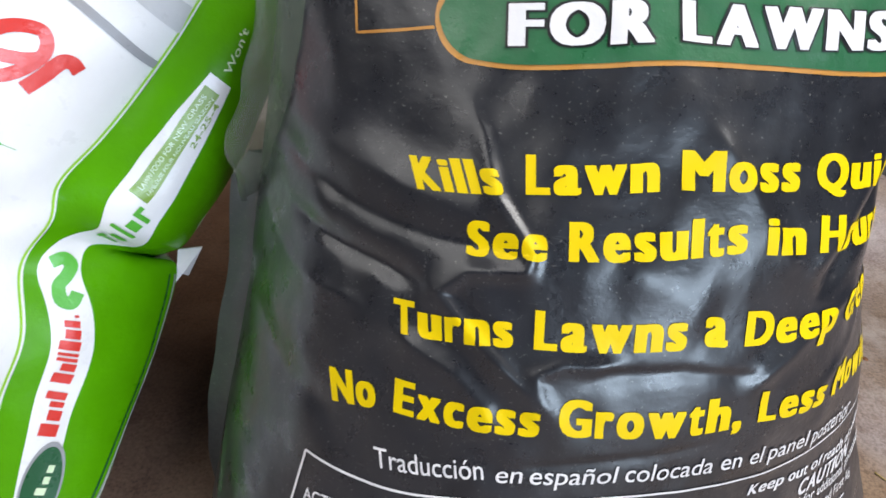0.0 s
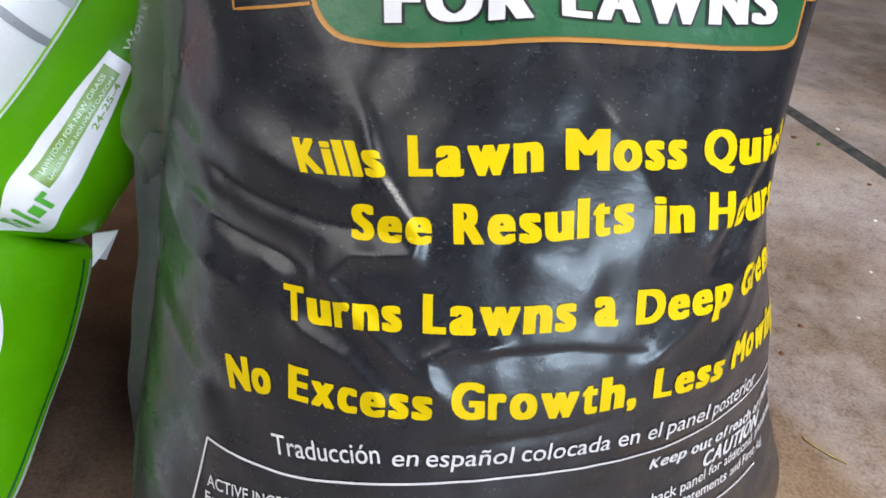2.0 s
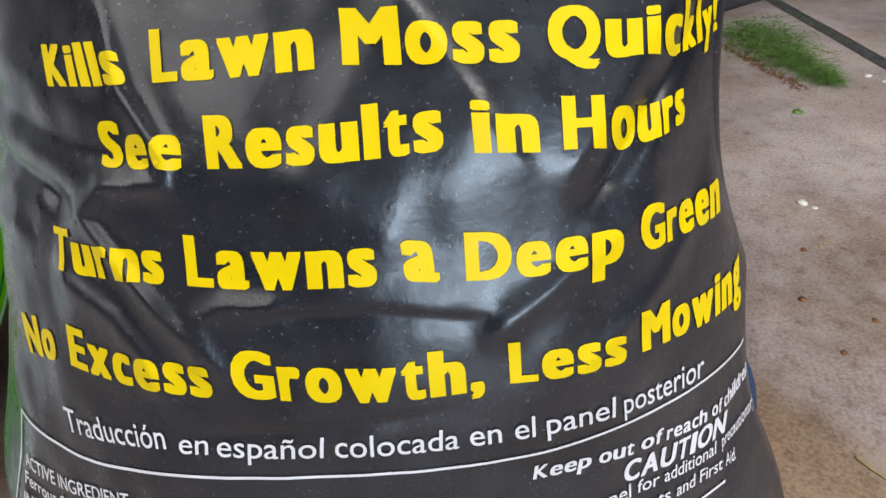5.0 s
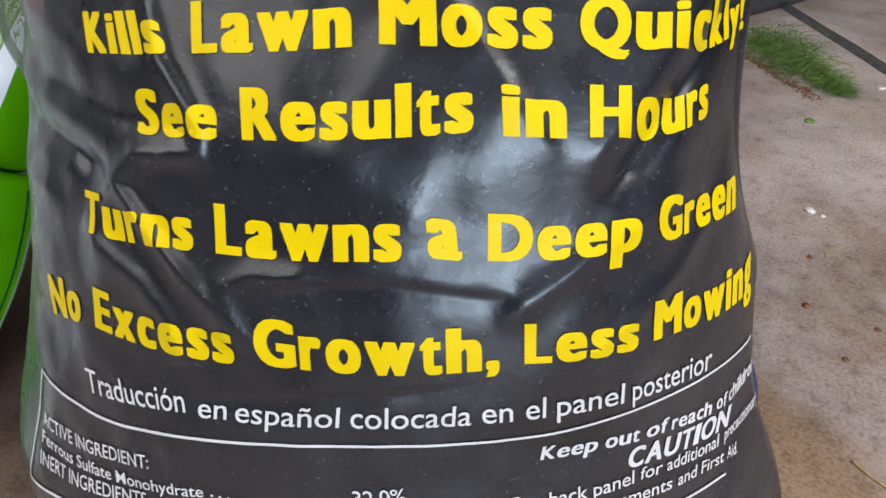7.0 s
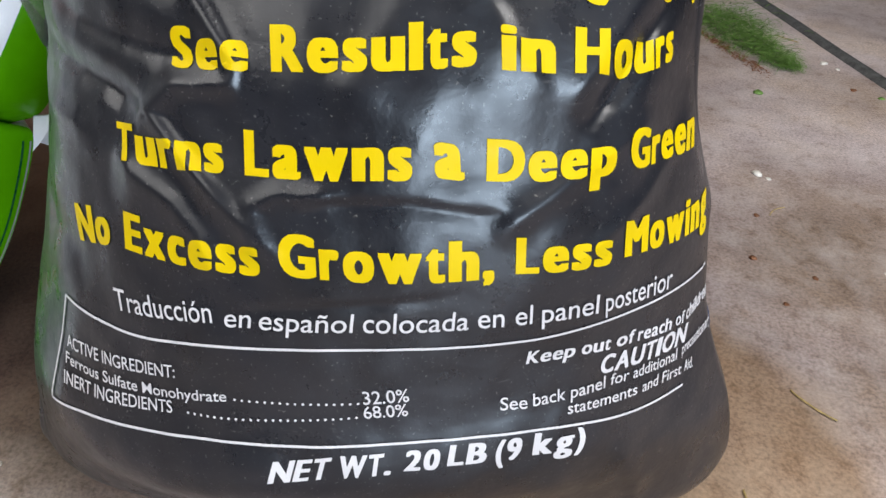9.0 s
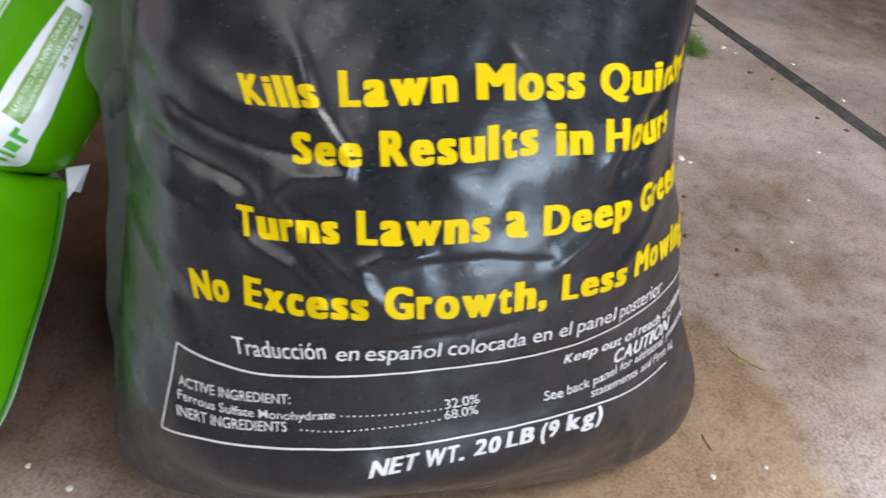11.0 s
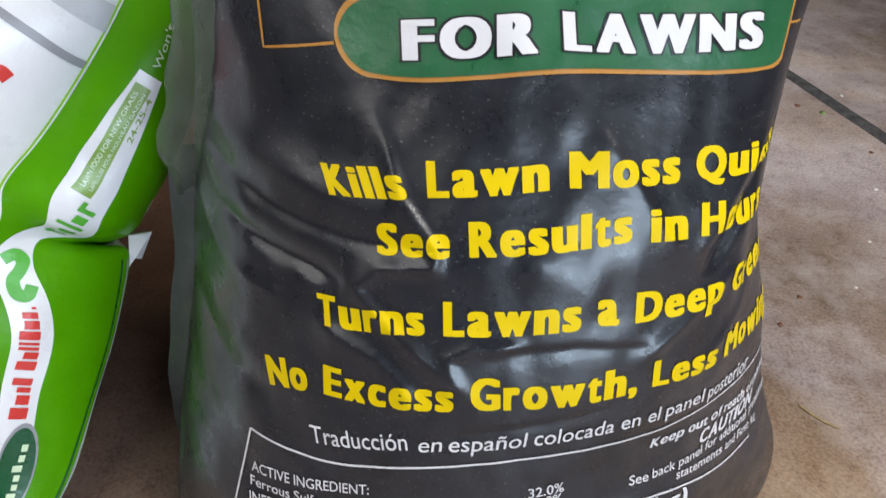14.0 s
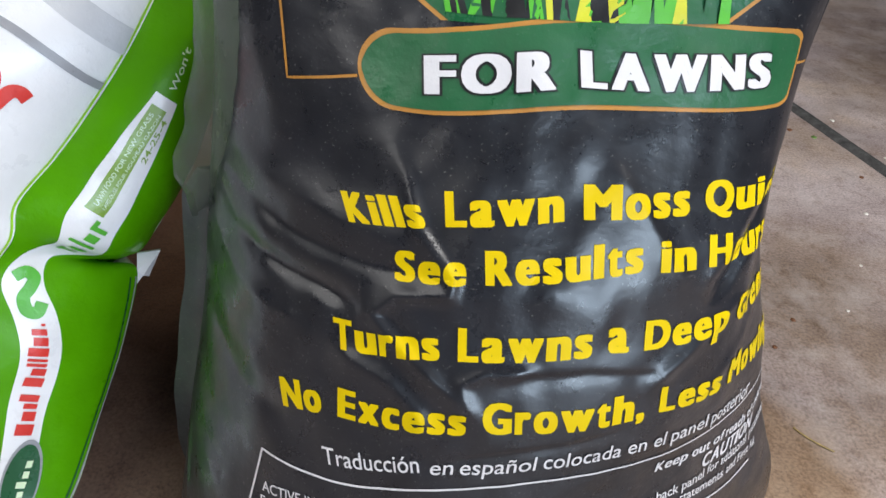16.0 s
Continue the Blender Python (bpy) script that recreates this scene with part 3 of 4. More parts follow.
bold_words((
    ("NET", 0.0582, 0.1195, 0.0819, 0.1220, 0.0098, -0.0000),
    ("WT.", 0.0865, 0.1224, 0.1074, 0.1227, 0.0100, -0.0012),
    ("20", 0.1125, 0.1236, 0.1266, 0.1226, 0.0096, -0.0014),
    ("LB", 0.1299, 0.1237, 0.1457, 0.1219, 0.0098, -0.0017),
    ("(9", 0.1496, 0.1207, 0.1604, 0.1195, 0.0108, -0.0021),
    ("kg)", 0.1652, 0.1195, 0.1884, 0.1145, 0.0112, -0.0025),
), WHITE_INK, "bold white slanted letter", 0.05, 0.022, shear=0.2)

BOX_TOP = ((-0.0441, 0.1671), (-0.0038, 0.1696), (0.0354, 0.1763), (0.071, 0.1796), (0.0995, 0.1806), (0.1361, 0.1791), (0.164, 0.177), (0.1935, 0.1759), (0.2155, 0.174), (0.2364, 0.1711))
BOX_LOW = ((-0.0562, 0.1167), (-0.0318, 0.1245), (-0.0066, 0.1298), (0.034, 0.1353), (0.0767, 0.1361), (0.1213, 0.1359), (0.1716, 0.1303), (0.213, 0.1212), (0.2353, 0.1185))
bag_part("rule_line", stroke(curve_through(BOX_TOP), 0.0011), WHITE_INK, "thin white rule")
bag_part("rule_line", stroke(curve_through(BOX_LOW), 0.0011), WHITE_INK, "thin white rule")
bag_part("rule_line", stroke((BOX_TOP[0], BOX_LOW[0]), 0.001), WHITE_INK, "thin white rule")


def dotted(xa, za, xb, zb, n):
    bm = bmesh.new()
    for k in range(n):
        x, z = xa + (xb - xa) * k / (n - 1), za + (zb - za) * k / (n - 1)
        ring = [bm.verts.new(front_point(x + 0.0006 * math.cos(a), z + 0.0006 * math.sin(a), 0.0005)) for a in (0.4, 1.45, 2.5, 3.54, 4.6, 5.64)]
        bm.faces.new(ring)
    return bm


bag_part("dot_leader", dotted(0.0439, 0.1542, 0.093, 0.1555, 17), WHITE_INK, "row of small white dots")
bag_part("dot_leader", dotted(0.0234, 0.1442, 0.0925, 0.1489, 24), WHITE_INK, "row of small white dots")


# badge with rounded ends, orange rim and white capitals
def badge_edge(x):
    """Lower and upper edge of the badge at x."""
    lo = glide(x, (.0, .02, .095, .187), (.337, .3366, .3430, .3385))
    hi = glide(x, (.0, .0163, .0903, .171, .187), (.3655, .3662, .3751, .3711, .369))
    r, f = 0.0145, 0.0
    if x < 0.0005 + r:
        f = 1 - math.sqrt(max(0, 1 - ((0.0005 + r - x) / r) ** 2))
    if x > 0.187 - 0.006:
        f = 0.25 * (1 - math.sqrt(max(0, 1 - ((x - 0.181) / 0.006) ** 2)))
    m = (lo + hi) / 2
    return lo + (m - lo) * f, hi + (m - hi) * f


def badge_fill(lift, inset):
    bm = bmesh.new()
    rows = []
    n = 90
    for k in range(n + 1):
        x = 0.0005 + inset + (0.1865 - 2 * inset) * (0.5 - 0.5 * math.cos(math.pi * k / n))
        lo, hi = badge_edge(min(max(0.0005 + (x - 0.0005 - inset) * 0.1865 / (0.1865 - 2 * inset), 0.0005), 0.187))
        lo, hi = lo + inset * min(1, (hi - lo) / 0.01), hi - inset * min(1, (hi - lo) / 0.01)
        rows.append([bm.verts.new(front_point(x, lo + (hi - lo) * i / 14, lift)) for i in range(15)])
    for a, b in zip(rows, rows[1:]):
        for i in range(14):
            bm.faces.new((a[i], b[i], b[i + 1], a[i + 1]))
    return bm


badge = bag_part("badge", badge_fill(0.0005, 0.0), ORANGE, "orange badge rim with rounded ends")
bag_part("badge_panel", badge_fill(0.0009, 0.0017), BADGE, "dark green badge panel")
FOR_LAWNS = (
    ("FOR", 0.0287, 0.3444, 0.0806, 0.3498, 0.0137, -0.0011),
    ("LAWNS", 0.0904, 0.3510, 0.1728, 0.3487, 0.0132, -0.0019),
)
bold_words(FOR_LAWNS, DARK_INK, "black outline of the letter", 0.075, 0.02, lift=0.0013, gap=0.045, rim=0.045)
bold_words(FOR_LAWNS, WHITE_INK, "white capital letter", 0.075, 0.02, lift=0.0017, gap=0.045)
bag_part("rule_line", stroke(((-.0345, .385), (-.0335, .369), (-.0307, .3396), (.0005, .3468)), 0.0011), ORANGE, "thin orange frame line")
bag_part("rule_line", stroke(((.1868, .3555), (.195, .3535)), 0.0011), ORANGE, "thin orange frame line")


for me in DRAWN.values():
    bpy.data.meshes.remove(me)


# picture panel of grass blades above the badge
def panel_fill(lift, inset):
    bm = bmesh.new()
    rows = []
    for k in range(41):
        s = k / 40
        zz = .3705 + 0.05 * s
        xa, xb = .0333 - .62 * min(s, .5) * .05 / .5 * 1.3 + inset, .1501 + .62 * min(s, .5) * .05 / .5 * 1.2 - inset
        rows.append([bm.verts.new(front_point(xa + (xb - xa) * i / 60, zz + 0.0035 * i / 60, lift)) for i in range(61)])
    for a, b in zip(rows, rows[1:]):
        for i in range(60):
            bm.faces.new((a[i], a[i + 1], b[i + 1], b[i]))
    return bm


bag_part("picture_rim", panel_fill(0.0002, 0.0), ORANGE, "orange rim of the grass picture")
bag_part("picture_panel", panel_fill(0.00035, 0.0030), DEEP, "dark green printed picture of grass")
rng = random.Random(4)
for k in range(34):
    x0 = 0.037 + 0.110 * (k + rng.random()) / 34
    lean, wide = rng.uniform(-0.016, 0.016), rng.uniform(0.004, 0.0085)
    bm = bmesh.new()
    rows = []
    for j in range(13):
        s = j / 12
        x, z, w = x0 + lean * s, .3735 + .043 * s, wide * (1 - 0.75 * s)
        rows.append([bm.verts.new(front_point(x - w / 2, z, 0.0006 + 0.00002 * k)), bm.verts.new(front_point(x + w / 2, z, 0.0006 + 0.00002 * k))])
    for a, b in zip(rows, rows[1:]):
        bm.faces.new((a[0], a[1], b[1], b[0]))
    bag_part("grass_blade", bm, (BLADE_A, BLADE_B, BLADE_A, BADGE, DARK_INK, BLADE_A, BLADE_B, BADGE)[rng.randrange(8)])

# ---- the green and white bag ----
EDGE_B = ((-0.252, 0.285, 0.0), (-0.254, 0.32, 0.05), (-0.236, 0.34, 0.115), (-0.223, 0.36, 0.152), (-0.225, 0.38, 0.188), (-0.209, 0.392, 0.212), (-0.203, 0.4, 0.232), (-0.186, 0.42, 0.251), (-0.169, 0.435, 0.272), (-0.144, 0.455, 0.307), (-0.124, 0.49, 0.347))
EDGE_C = ((-0.220, 0.318, 0.0), (-0.202, 0.345, 0.028), (-0.191, 0.385, 0.067), (-0.18, 0.415, 0.103), (-0.169, 0.44, 0.151), (-0.185, 0.44, 0.157), (-0.168, 0.45, 0.162), (-0.152, 0.46, 0.183), (-0.128, 0.47, 0.221), (-0.112, 0.485, 0.259), (-0.086, 0.5, 0.306))
LEVELS = tuple(range(11))


def along(edge, l):
    return Vector([glide(l, LEVELS, [p[k] for p in edge]) for k in range(3)])


def green_point(s, l, lift=0.0):
    """A place on the green side: s from the white edge to the far edge, l up the levels."""
    def raw(s, l):
        b, c = along(EDGE_B, l), along(EDGE_C, l)
        across = c - b
        up = along(EDGE_B, min(l + 0.2, 10)) + along(EDGE_C, min(l + 0.2, 10)) - along(EDGE_B, max(l - 0.2, 0)) - along(EDGE_C, max(l - 0.2, 0))
        n = across.cross(up).normalized()
        bulge = glide(l, (0, 2, 4, 4.8, 5.2, 6, 8, 10), (.006, .009, .008, .001, .005, .020, .020, .014)) * (1 - (2 * s - 1) ** 2)
        return b + across * s + n * (bulge + 0.0015 * noise.noise((s * 4, l * 1.4, 2.2)))
    p = raw(s, l)
    if lift:
        ds = raw(s + 0.02, l) - raw(s - 0.02, l)
        dl = raw(s, min(l + 0.05, 10)) - raw(s, max(l - 0.05, 0))
        p = p + ds.cross(dl).normalized() * lift
    return p


def white_point(s, l, lift=0.0):
    """A place on the white front: s = 0 at the green edge, 1 at the far edge."""
    def raw(s, l):
        b = along(EDGE_B, l)
        a = b + Vector((-0.30, -0.02, 0.012))
        belly = glide(l, (0, 3, 4.6, 5.2, 6.5, 8, 10), (.05, .07, .05, .045, .075, .08, .05))
        return b.lerp(a, s) + Vector((0, -0.93, 0.36)) * belly * math.sin(math.pi * min(1, s)) ** 0.7
    p = raw(s, l)
    if lift:
        ds = raw(s + 0.01, l) - raw(s, l)
        dl = raw(s, min(l + 0.05, 10)) - raw(s, max(l - 0.05, 0))
        p = p + dl.cross(ds).normalized() * lift
    return p


def sheet(fn, s0, s1, l0, l1, ns, nl, flip=False):
    bm = bmesh.new()
    g = [[bm.verts.new(fn(s0 + (s1 - s0) * i / ns, l0 + (l1 - l0) * j / nl)) for i in range(ns + 1)] for j in range(nl + 1)]
    for a, b in zip(g, g[1:]):
        for i in range(ns):
            f = (a[i], a[i + 1], b[i + 1], b[i])
            bm.faces.new(f[::-1] if flip else f)
    return bm


lawn_bag = new("lawn_food_bag")
tagged(lawn_bag, "bright green and white plastic lawn food bag against the black bag", "bag")


def back_point(s, l):
    c = along(EDGE_C, l)
    a = along(EDGE_B, l) + Vector((-0.30, -0.02, 0.012))
    return c.lerp(a, s) + Vector((0.25, 0.9, 0)) * 0.11 * math.sin(math.pi * s)


part("side_gusset", sheet(green_point, 0, 1, 0, 10, 40, 160), GREEN, lawn_bag, "glossy bright green side with a folded crease")
part("front_face", sheet(white_point, 0, 1, 0, 10, 40, 120, True), WHITE, lawn_bag, "glossy white front")
part("back_face", sheet(back_point, 0, 1, 0, 10, 24, 60), WHITE, lawn_bag, "plain white back")
bm = bmesh.new()
loop = [green_point(k / 10, 10) for k in range(11)] + [back_point(k / 12, 10) for k in range(1, 13)] + [white_point(1 - k / 12, 10) for k in range(1, 12)]
bm.faces.new([bm.verts.new(p) for p in loop])
part("top_seal", bm, WHITE, lawn_bag)


def surface_stroke(fn, points, width, lift=0.0006, taper=False, n=60):
    """A printed band along (s, l) points of a bag surface, its width in metres."""
    keys = [k / (len(points) - 1) for k in range(len(points))]
    ss, ls = [p[0] for p in points], [p[1] for p in points]
    mids = []
    for k in range(n + 1):
        u = k / n
        s, l = glide(u, keys, ss), glide(u, keys, ls)
        p, q = fn(s, l, 0.0), fn(s, l, 0.001)
        mids.append((p, (q - p).normalized(), u))
    bm = bmesh.new()
    rows = []
    for k, (p, nrm, u) in enumerate(mids):
        way = mids[min(k + 1, n)][0] - mids[max(k - 1, 0)][0]
        side = way.cross(nrm).normalized() * width / 2 * (max(0.05, math.sin(math.pi * min(1, u + 0.25) ) if taper else 1))
        rows.append([bm.verts.new(p + side * w + nrm * lift) for w in (-1, -0.33, 0.33, 1)])
    for a, b in zip(rows, rows[1:]):
        for i in range(3):
            bm.faces.new((a[i], b[i], b[i + 1], a[i + 1]))
    return bm


def surface_patch(fn, low, high, l0, l1, lift, ns=10, nl=60):
    return sheet(lambda s, l: fn(low(l) + (high(l) - low(l)) * s, l, lift), 0, 1, l0, l1, ns, nl)


STRIP_L = ((.5, 1.8, 3.5, 3.9, 4.6, 5.2, 6.4, 8.0, 8.75), (.28, .20, .11, .07, .12, .27, .19, .215, .27))
STRIP_R = ((.5, 1.8, 3.5, 3.9, 4.6, 5.2, 6.4, 8.0, 8.75), (.60, .47, .37, .31, .36, .60, .51, .50, .46))
part("white_band", surface_patch(green_point, lambda l: glide(l, *STRIP_L), lambda l: glide(l, *STRIP_R), .5, 8.75, 0.0005, 10, 150), WHITE, lawn_bag, "white printed band up the side")
part("olive_band", surface_patch(green_point, lambda l: glide(l, (6.6, 8.6), (.235, .285)), lambda l: glide(l, (6.6, 8.6), (.362, .41)), 6.6, 8.6, 0.0009, 6, 50), OLIVE, lawn_bag, "olive green printed band")


def side_words(text, l0, l1, base0, base1, tall, material, label, bold=0.01, fat=0.0, lift=0.0013):
    bm, width = letters(text, bold)
    n = max(4, int((l1 - l0) * 14))
    cut(bm, [width * k / n for k in range(1, n)], (0.35, 0.7))
    for v in bm.verts:
        u = v.co.x / width
        v.co = green_point(base0 + (base1 - base0) * u - tall * v.co.y, l0 + (l1 - l0) * u, lift)
    part("printed_word", bm, material, lawn_bag, label)


side_words("LAWN FOOD FOR NEW GRASS", 6.75, 8.5, .292, .338, .034, PALE, "small pale capitals reading LAWN FOOD FOR NEW GRASS")
side_words("24-25-4", 7.85, 8.5, .455, .450, .042, OLIVE, "olive digits reading 24-25-4", 0.015)
side_words("Won't", 8.85, 9.35, .40, .39, .06, PALE, "small white word Won't")
side_words("LAPELOUSE POUR NOUVEAU GAZON", 6.75, 8.52, .342, .392, .026, PALE, "small pale capitals in a second language")

# a name drawn as plain upright blocks, and its oval emblem
for k, (l0, l1, tall, drop) in enumerate(((1.80, 1.93, 1.0, 0), (1.97, 2.09, .72, 0), (2.13, 2.20, .72, 0), (2.23, 2.33, 1.0, 0), (2.46, 2.60, 1.0, 0), (2.64, 2.75, .72, 0), (2.78, 2.83, 1.0, 0), (2.86, 2.90, 1.0, 0), (2.94, 3.06, 1.0, 0), (3.09, 3.20, .72, 0), (3.23, 3.31, .72, 0), (3.35, 3.38, .2, 0))):
    base = .395 - .065 * (l0 - 1.8)
    part("name_block", surface_patch(green_point, lambda l: base - .13 * tall, lambda l: base, l0, l1, 0.0013, 6, 4), RED, lawn_bag, "plain red block of a drawn name")
for s0, s1, l0, l1 in ((.36, .50, 5.30, 5.40), (.33, .37, 5.24, 5.52), (.36, .48, 5.62, 5.72), (.30, .47, 5.86, 5.94), (.36, .44, 6.02, 6.20), (.34, .45, 6.28, 6.38), (.34, .37, 6.36, 6.50)):
    part("name_block", surface_patch(green_point, lambda l: s0, lambda l: s1, l0, l1, 0.0013, 5, 5), BLADE_A, lawn_bag, "plain green block of a drawn name")


part("name_curve", surface_stroke(green_point, ((.29, 3.66), (.255, 3.52), (.195, 3.56), (.185, 3.74), (.225, 3.88), (.245, 4.06), (.19, 4.2), (.13, 4.1)), 0.0072, 0.0013), BLADE_A, lawn_bag, "bent green shape of a drawn name")
part("edge_line", surface_stroke(green_point, tuple((.975, l) for l in (0.1, .6, 1.2, 1.8, 2.4, 3, 3.5, 3.9)), 0.0012, 0.0009), GREY_INK, lawn_bag, "thin pale grey edge of the side seam")
part("edge_line", surface_stroke(green_point, tuple((.925, l) for l in (0.1, .6, 1.2, 1.8, 2.4, 3, 3.5, 3.9)), 0.0014, 0.0009), DEEP, lawn_bag, "thin dark green line beside the seam")


def oval(grow, lift):
    bm = bmesh.new()
    rows = []
    for r in range(9):
        rows.append([green_point(.425 + (.145 + grow * .02) * r / 8 * math.cos(a) - .02 * math.sin(a) * r / 8, 1.2 + (.50 + grow * .05) * r / 8 * math.sin(a), lift) for a in [math.tau * k / 40 for k in range(40)]])
    vs = [[bm.verts.new(p) for p in row] for row in rows[1:]]
    mid = bm.verts.new(rows[0][0])
    for i in range(40):
        bm.faces.new((mid, vs[0][i], vs[0][(i + 1) % 40]))
        for a, b in zip(vs, vs[1:]):
            bm.faces.new((a[i], b[i], b[(i + 1) % 40], a[(i + 1) % 40]))
    return bm


emblem = part("emblem", oval(1, 0.0011), GREY_INK, lawn_bag, "oval emblem with a grey rim")
part("emblem_field", oval(0, 0.0015), DEEP, lawn_bag, "dark green oval field")
for k in range(6):
    part("emblem_bar", surface_patch(green_point, lambda l: .39 + (.03 if k % 3 else 0), lambda l: .47, .84 + .12 * k, .92 + .12 * k, 0.002, 5, 4), PALE, lawn_bag, "small pale block in place of a brand")
part("code_patch", surface_patch(green_point, lambda l: .38 + .1 * (1 - l), lambda l: .86, .02, .42, 0.0009, 12, 10), WHITE, lawn_bag, "white patch")
for k in range(11):
    s0 = .44 + .038 * k
    part("code_bar", surface_patch(green_point, lambda l: s0, lambda l: s0 + (.012, .02, .008)[k % 3], .05, .38, 0.0013, 2, 8), DARK_INK, lawn_bag)

# marks on the white front
part("grey_stripe", surface_stroke(white_point, ((.34, 9.62), (.18, 9.22), (.09, 8.88), (.004, 8.47)), 0.0048), GREY_INK, lawn_bag, "grey printed stripe")
part("grey_stripe", surface_stroke(white_point, ((.34, 10.0), (.16, 9.62), (.08, 9.34), (.004, 9.05)), 0.016), film_material("light_grey_ink", (0.55, 0.55, 0.57), 0.04, 0.3), lawn_bag, "light grey printed stripe")
part("red_mark", surface_stroke(white_point, ((.122, 8.42), (.15, 8.38), (.205, 8.47), (.195, 8.72), (.15, 8.72), (.128, 8.45), (.150, 8.16), (.20, 8.10)), 0.0064), RED, lawn_bag, "curved red shape of a drawn name")
part("red_mark", surface_stroke(white_point, ((.121, 7.98), (.110, 8.2), (.103, 8.38), (.090, 8.38), (.076, 8.28)), 0.0072), RED, lawn_bag, "curved red shape of a drawn name")
part("green_mark", surface_stroke(white_point, ((.16, 6.98), (.12, 6.95), (.10, 6.86), (.076, 6.74)), 0.006, 0.0006, True), BLADE_A, lawn_bag, "green leaf-like printed arc")

part("lime_edge", surface_stroke(white_point, tuple((.003, l) for l in (0.1, 1, 2, 3, 4, 4.5, 5, 5.5, 6, 7, 8, 9, 9.9)), 0.0013, 0.0004, n=150), film_material("lime_ink", (0.30, 0.62, 0.02), 0.05, 0.3), lawn_bag, "thin lime printed edge line")

# torn flap behind the fold
bm = bmesh.new()
c = [along(EDGE_C, l) for l in (3.75, 3.85, 4.0, 4.3)]
tip = Vector((-0.1535, 0.449, 0.1635))
top = [bm.verts.new(p) for p in (c[0], c[1] + Vector((.003, .003, 0)), Vector((-0.165, 0.446, 0.141)), tip, c[3] + Vector((.004, .004, .006)), c[2])]
low = [bm.verts.new(v.co + Vector((-.0006, .0012, 0))) for v in top]
bm.faces.new(top)
bm.faces.new(low[::-1])
for i in range(6):
    bm.faces.new((top[i], low[i], low[(i + 1) % 6], top[(i + 1) % 6]))
bmesh.ops.recalc_face_normals(bm, faces=bm.faces)
part("seam_flap", bm, WHITE, lawn_bag, "white seam flap sticking out at the fold", False)

# ---- floor joint and what lies on the floor ----
bm = bmesh.new()
rows = []
for k in range(121):
    y = 0.2 + 3.2 * k / 120
    x = 0.66 - 0.31 * (y - 0.90) + 0.002 * noise.noise((y * 9, 0, 0))
    w = 0.0105 + 0.0012 * noise.noise((y * 30, 4, 0))
    rows.append([bm.verts.new(p) for p in ((x - w, y, 0.0002), (x - 0.55 * w, y, 0.0055), (x + 0.55 * w, y, 0.006), (x + w, y, 0.0002))])
for a, b in zip(rows, rows[1:]):
    for i in range(3):
        bm.faces.new((a[i], a[i + 1], b[i + 1], b[i]))
tagged(new("expansion_joint", mesh_of(bm, "expansion_joint", SEALANT)), "dark grey sealant strip in the floor joint", "floor joint", "", "structure")


def blade(bm, root, tip, width, sag=0.0, n=4):
    way = tip - root
    side = way.cross(Vector((0, 0, 1))).normalized() * width / 2
    rows = []
    for k in range(n + 1):
        u = k / n
        p = root + way * u + Vector((0, 0, sag * 4 * u * (1 - u)))
        w = 1 - 0.85 * u
        rows.append([bm.verts.new(p - side * w), bm.verts.new(p + Vector((0, 0, width * 0.4 * w))), bm.verts.new(p + side * w)])
    for a, b in zip(rows, rows[1:]):
        for i in range(2):
            bm.faces.new((a[i], a[i + 1], b[i + 1], b[i]))


rng = random.Random(11)
bm = bmesh.new()
for k in range(2600):
    u = rng.random() ** 1.15
    mid = Vector((.400, 1.285, 0)).lerp(Vector((.488, 1.082, 0)), u)
    wide = 0.075 * (1 - u) ** 0.7 + 0.012
    across = Vector((.92, .40, 0))
    root = mid + across * rng.gauss(0, 0.42) * wide + Vector((0, 0, rng.uniform(0.001, 0.020 * (1 - u) + 0.005)))
    a = rng.gauss(-1.15, 0.75)
    l = rng.uniform(0.010, 0.028)
    tip = root + Vector((l * math.cos(a), l * math.sin(a), rng.uniform(-0.004, 0.011)))
    tip.z = max(tip.z, 0.0008)
    blade(bm, root, tip, rng.uniform(0.0009, 0.0018), 0.002, 3)
thing("evergreen_clippings", bm, NEEDLE, "loose heap of fresh green needle clippings on concrete", "plant debris", "stuff")


def chip(name, x, y, size, material, label, flat=0.35, seed=0):
    bm = bmesh.new()
    bmesh.ops.create_icosphere(bm, subdivisions=2, radius=size / 2)
    for v in bm.verts:
        v.co *= 1 + 0.45 * noise.noise(v.co * (2.2 / size) + Vector((seed * 3.1, 0, 0)))
        v.co.z = max(v.co.z, -size * 0.3) * flat
    low = min(v.co.z for v in bm.verts)
    ob = thing(name, bm, material, label, "debris", "", "bits on the floor")
    ob.location = (x, y, -low)
    ob.rotation_euler = (0, 0, seed * 1.7)


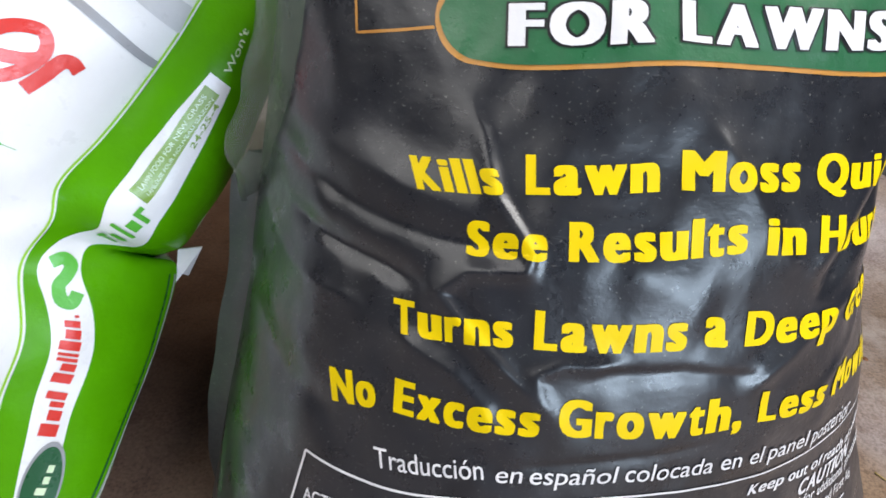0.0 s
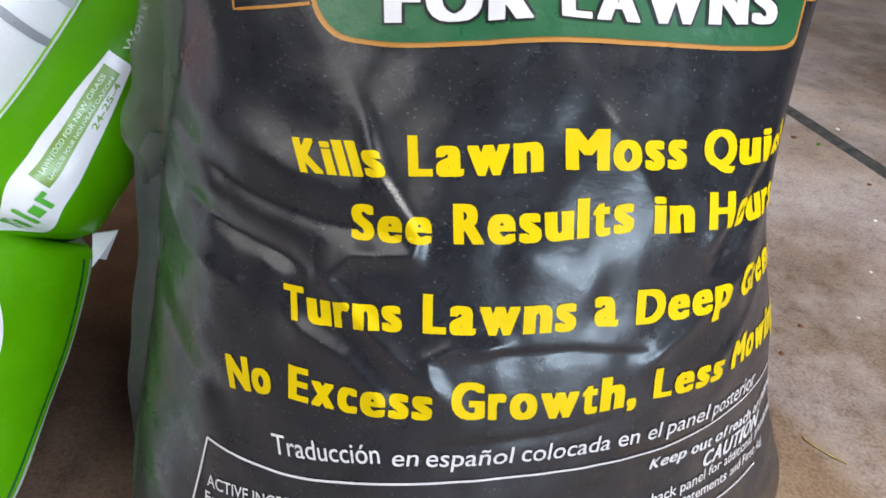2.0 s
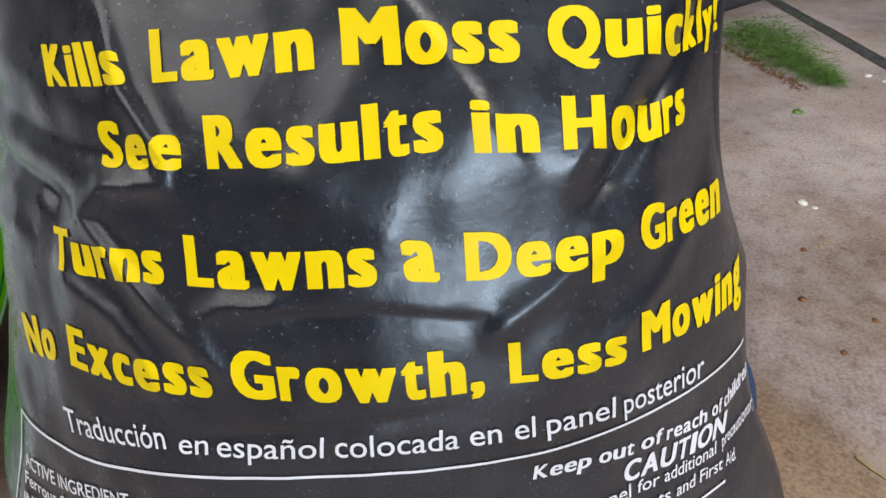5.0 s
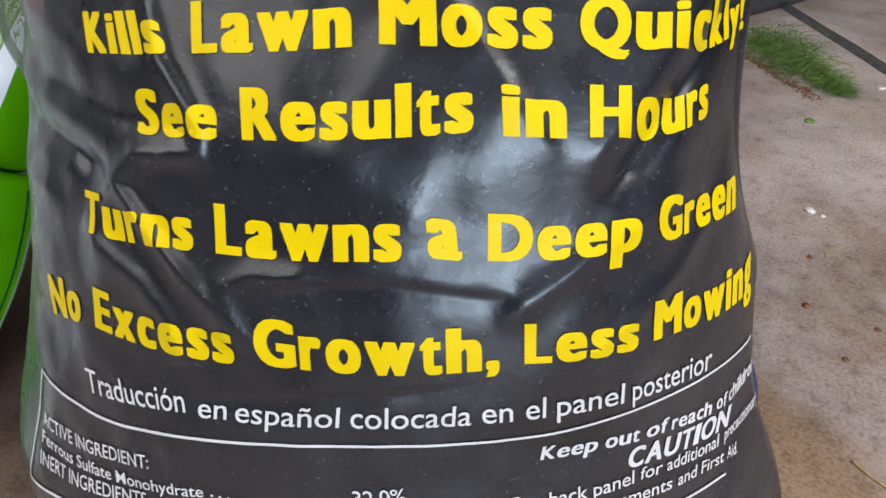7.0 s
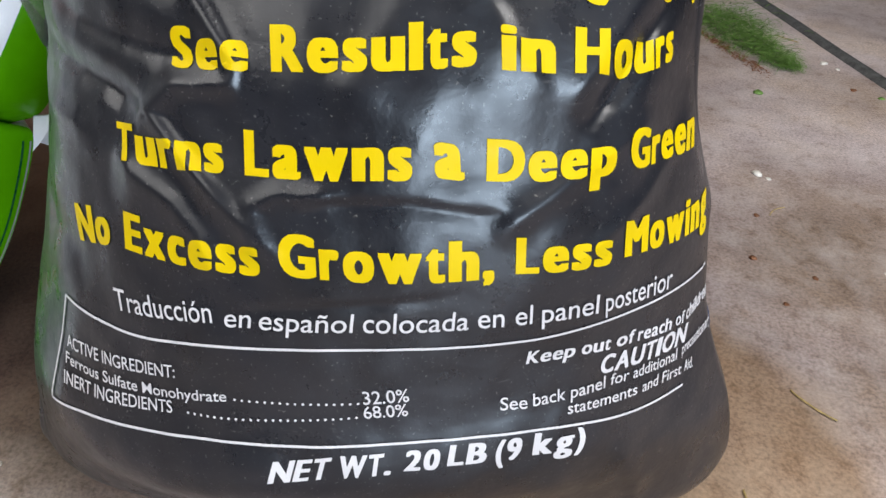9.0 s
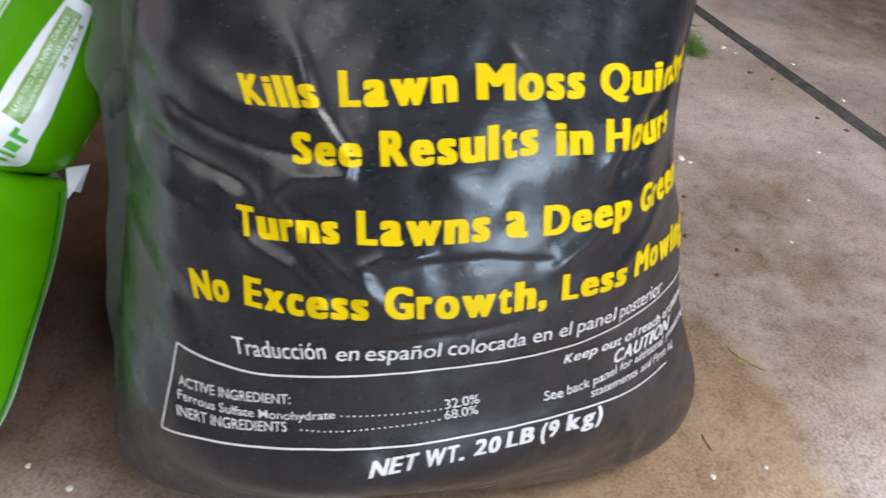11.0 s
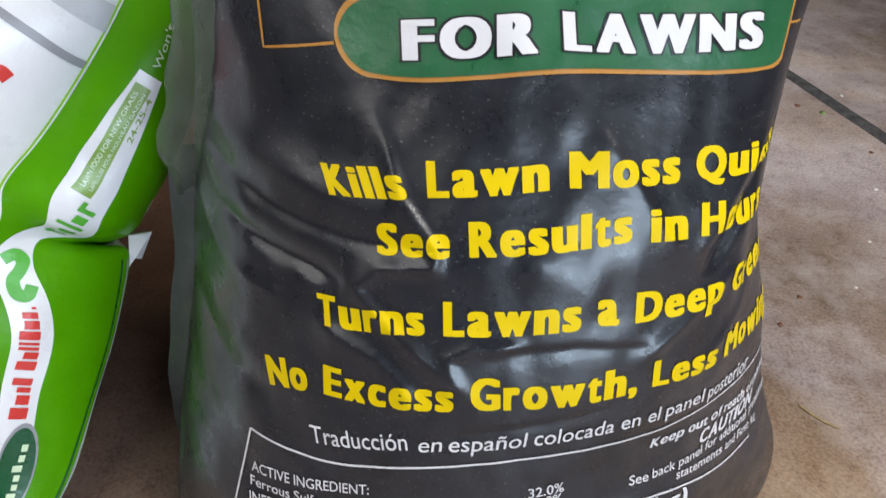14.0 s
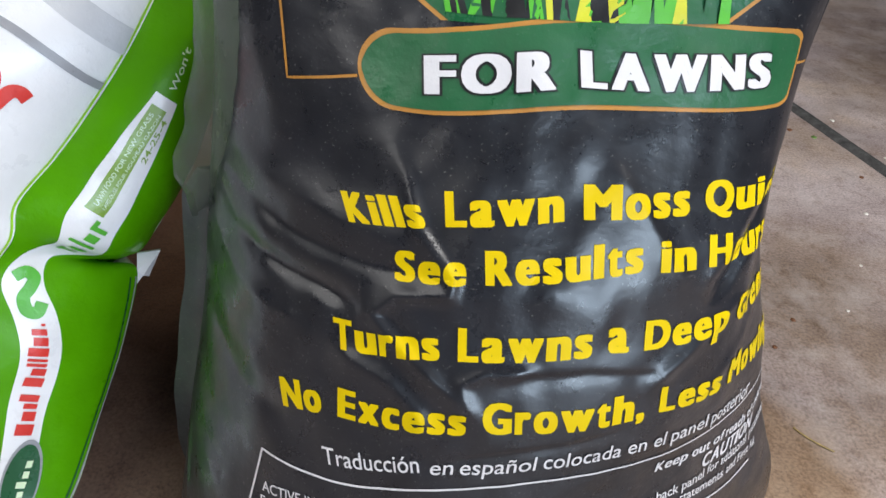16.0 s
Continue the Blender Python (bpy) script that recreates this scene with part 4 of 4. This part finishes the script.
def straw(x0, y0, x1, y1, bend, material=STRAW, radius=0.0007):
    bm = bmesh.new()
    a, b = Vector((x0, y0, 0.0012)), Vector((x1, y1, 0.0016))
    side = (b - a).cross(Vector((0, 0, 1))).normalized()
    rows = []
    for k in range(13):
        u = k / 12
        p = a.lerp(b, u) + side * bend * 4 * u * (1 - u)
        rows.append([bm.verts.new(p + side * radius * math.cos(t) + Vector((0, 0, radius * math.sin(t)))) for t in (0.5, 1.55, 2.6, 3.67, 4.7, 5.76)])
    for r0, r1 in zip(rows, rows[1:]):
        for i in range(6):
            bm.faces.new((r0[i], r0[(i + 1) % 6], r1[(i + 1) % 6], r1[i]))
    bm.faces.new(rows[0])
    bm.faces.new(rows[-1][::-1])
    bmesh.ops.recalc_face_normals(bm, faces=bm.faces)
    thing("straw_stalk", bm, material, "short dry straw stalk lying on concrete", "straw", "", "bits on the floor")


straw(.353, .462, .379, .439, .002)
straw(.305, .371, .309, .357, .001)
straw(.500, 1.222, .528, 1.195, .002)
straw(.385, .692, .402, .709, -.003, STRAW, .0005)
for n, (x, y, size, mat) in enumerate((
    (.388, .772, .011, CHIP), (.398, .765, .006, CHIP), (.545, 1.118, .010, CHIP), (.560, 1.100, .006, CHIP), (.576, .809, .006, CHIP), (.643, 1.072, .007, CHIP), (.674, .959, .007, CHIP),
    (.303, .335, .005, CHIP), (.346, .345, .004, CHIP), (.560, 1.029, .008, RUST), (.372, .559, .005, RUST), (.356, .618, .007, RUST), (.430, .988, .013, NEEDLE), (.612, .900, .006, RUST),
    (.640, .870, .007, RUST), (.590, 1.010, .008, NEEDLE), (.405, .600, .005, RUST), (.372, .690, .006, RUST), (.520, .700, .004, CHIP), (.470, .620, .004, CHIP), (-.185, .315, .004, CHIP), (-.150, .300, .005, CHIP))):
    chip("floor_chip", x, y, size, mat, {"pale_chip": "small pale crumb lying on concrete", "brown_leaf_bit": "small brown leaf bit on concrete", "green_needles": "small green plant tuft on concrete"}[mat.name], 0.4, n)
bm = bmesh.new()
rng = random.Random(5)
for k in range(260):
    u = rng.random()
    p = Vector((.372, 1.225, 0)).lerp(Vector((.452, 1.062, 0)), u) + Vector((rng.gauss(0, .006), rng.gauss(0, .008), 0.0006))
    a = rng.uniform(0, 6.28)
    blade(bm, p, p + Vector((math.cos(a), math.sin(a), 0.1)) * rng.uniform(.003, .009), rng.uniform(.0015, .003), 0.001, 2)
thing("leaf_litter", bm, RUST, "line of brown leaf litter beside green clippings", "plant debris", "stuff")

# dark sack lying behind
bm = bmesh.new()
rings = []
for j in range(13):
    v = j / 12
    ring = []
    for i in range(48):
        a = math.tau * i / 48
        cx, cy = math.copysign(abs(math.cos(a)) ** 0.45, math.cos(a)), math.copysign(abs(math.sin(a)) ** 0.45, math.sin(a))
        grow = 0.86 + 0.14 * math.sin(math.pi * min(1, v * 1.05 + 0.12)) - (0.5 * max(0, v - 0.75))
        ring.append(bm.verts.new((0.235 * cx * grow, 0.19 * cy * grow, 0.15 * v + 0.006 * noise.noise((cx * 3, cy * 3, v * 3)) * (1 if j else 0))))
    rings.append(ring)
for r0, r1 in zip(rings, rings[1:]):
    for i in range(48):
        bm.faces.new((r0[i], r0[(i + 1) % 48], r1[(i + 1) % 48], r1[i]))
bm.faces.new(rings[0][::-1])
bm.faces.new(rings[-1])
sack = thing("dark_sack", bm, SEAM, "dark grey plastic sack lying on the concrete floor", "bag")
sack.matrix_world = pose(.315, 1.555, 0, 0, 0, 45)
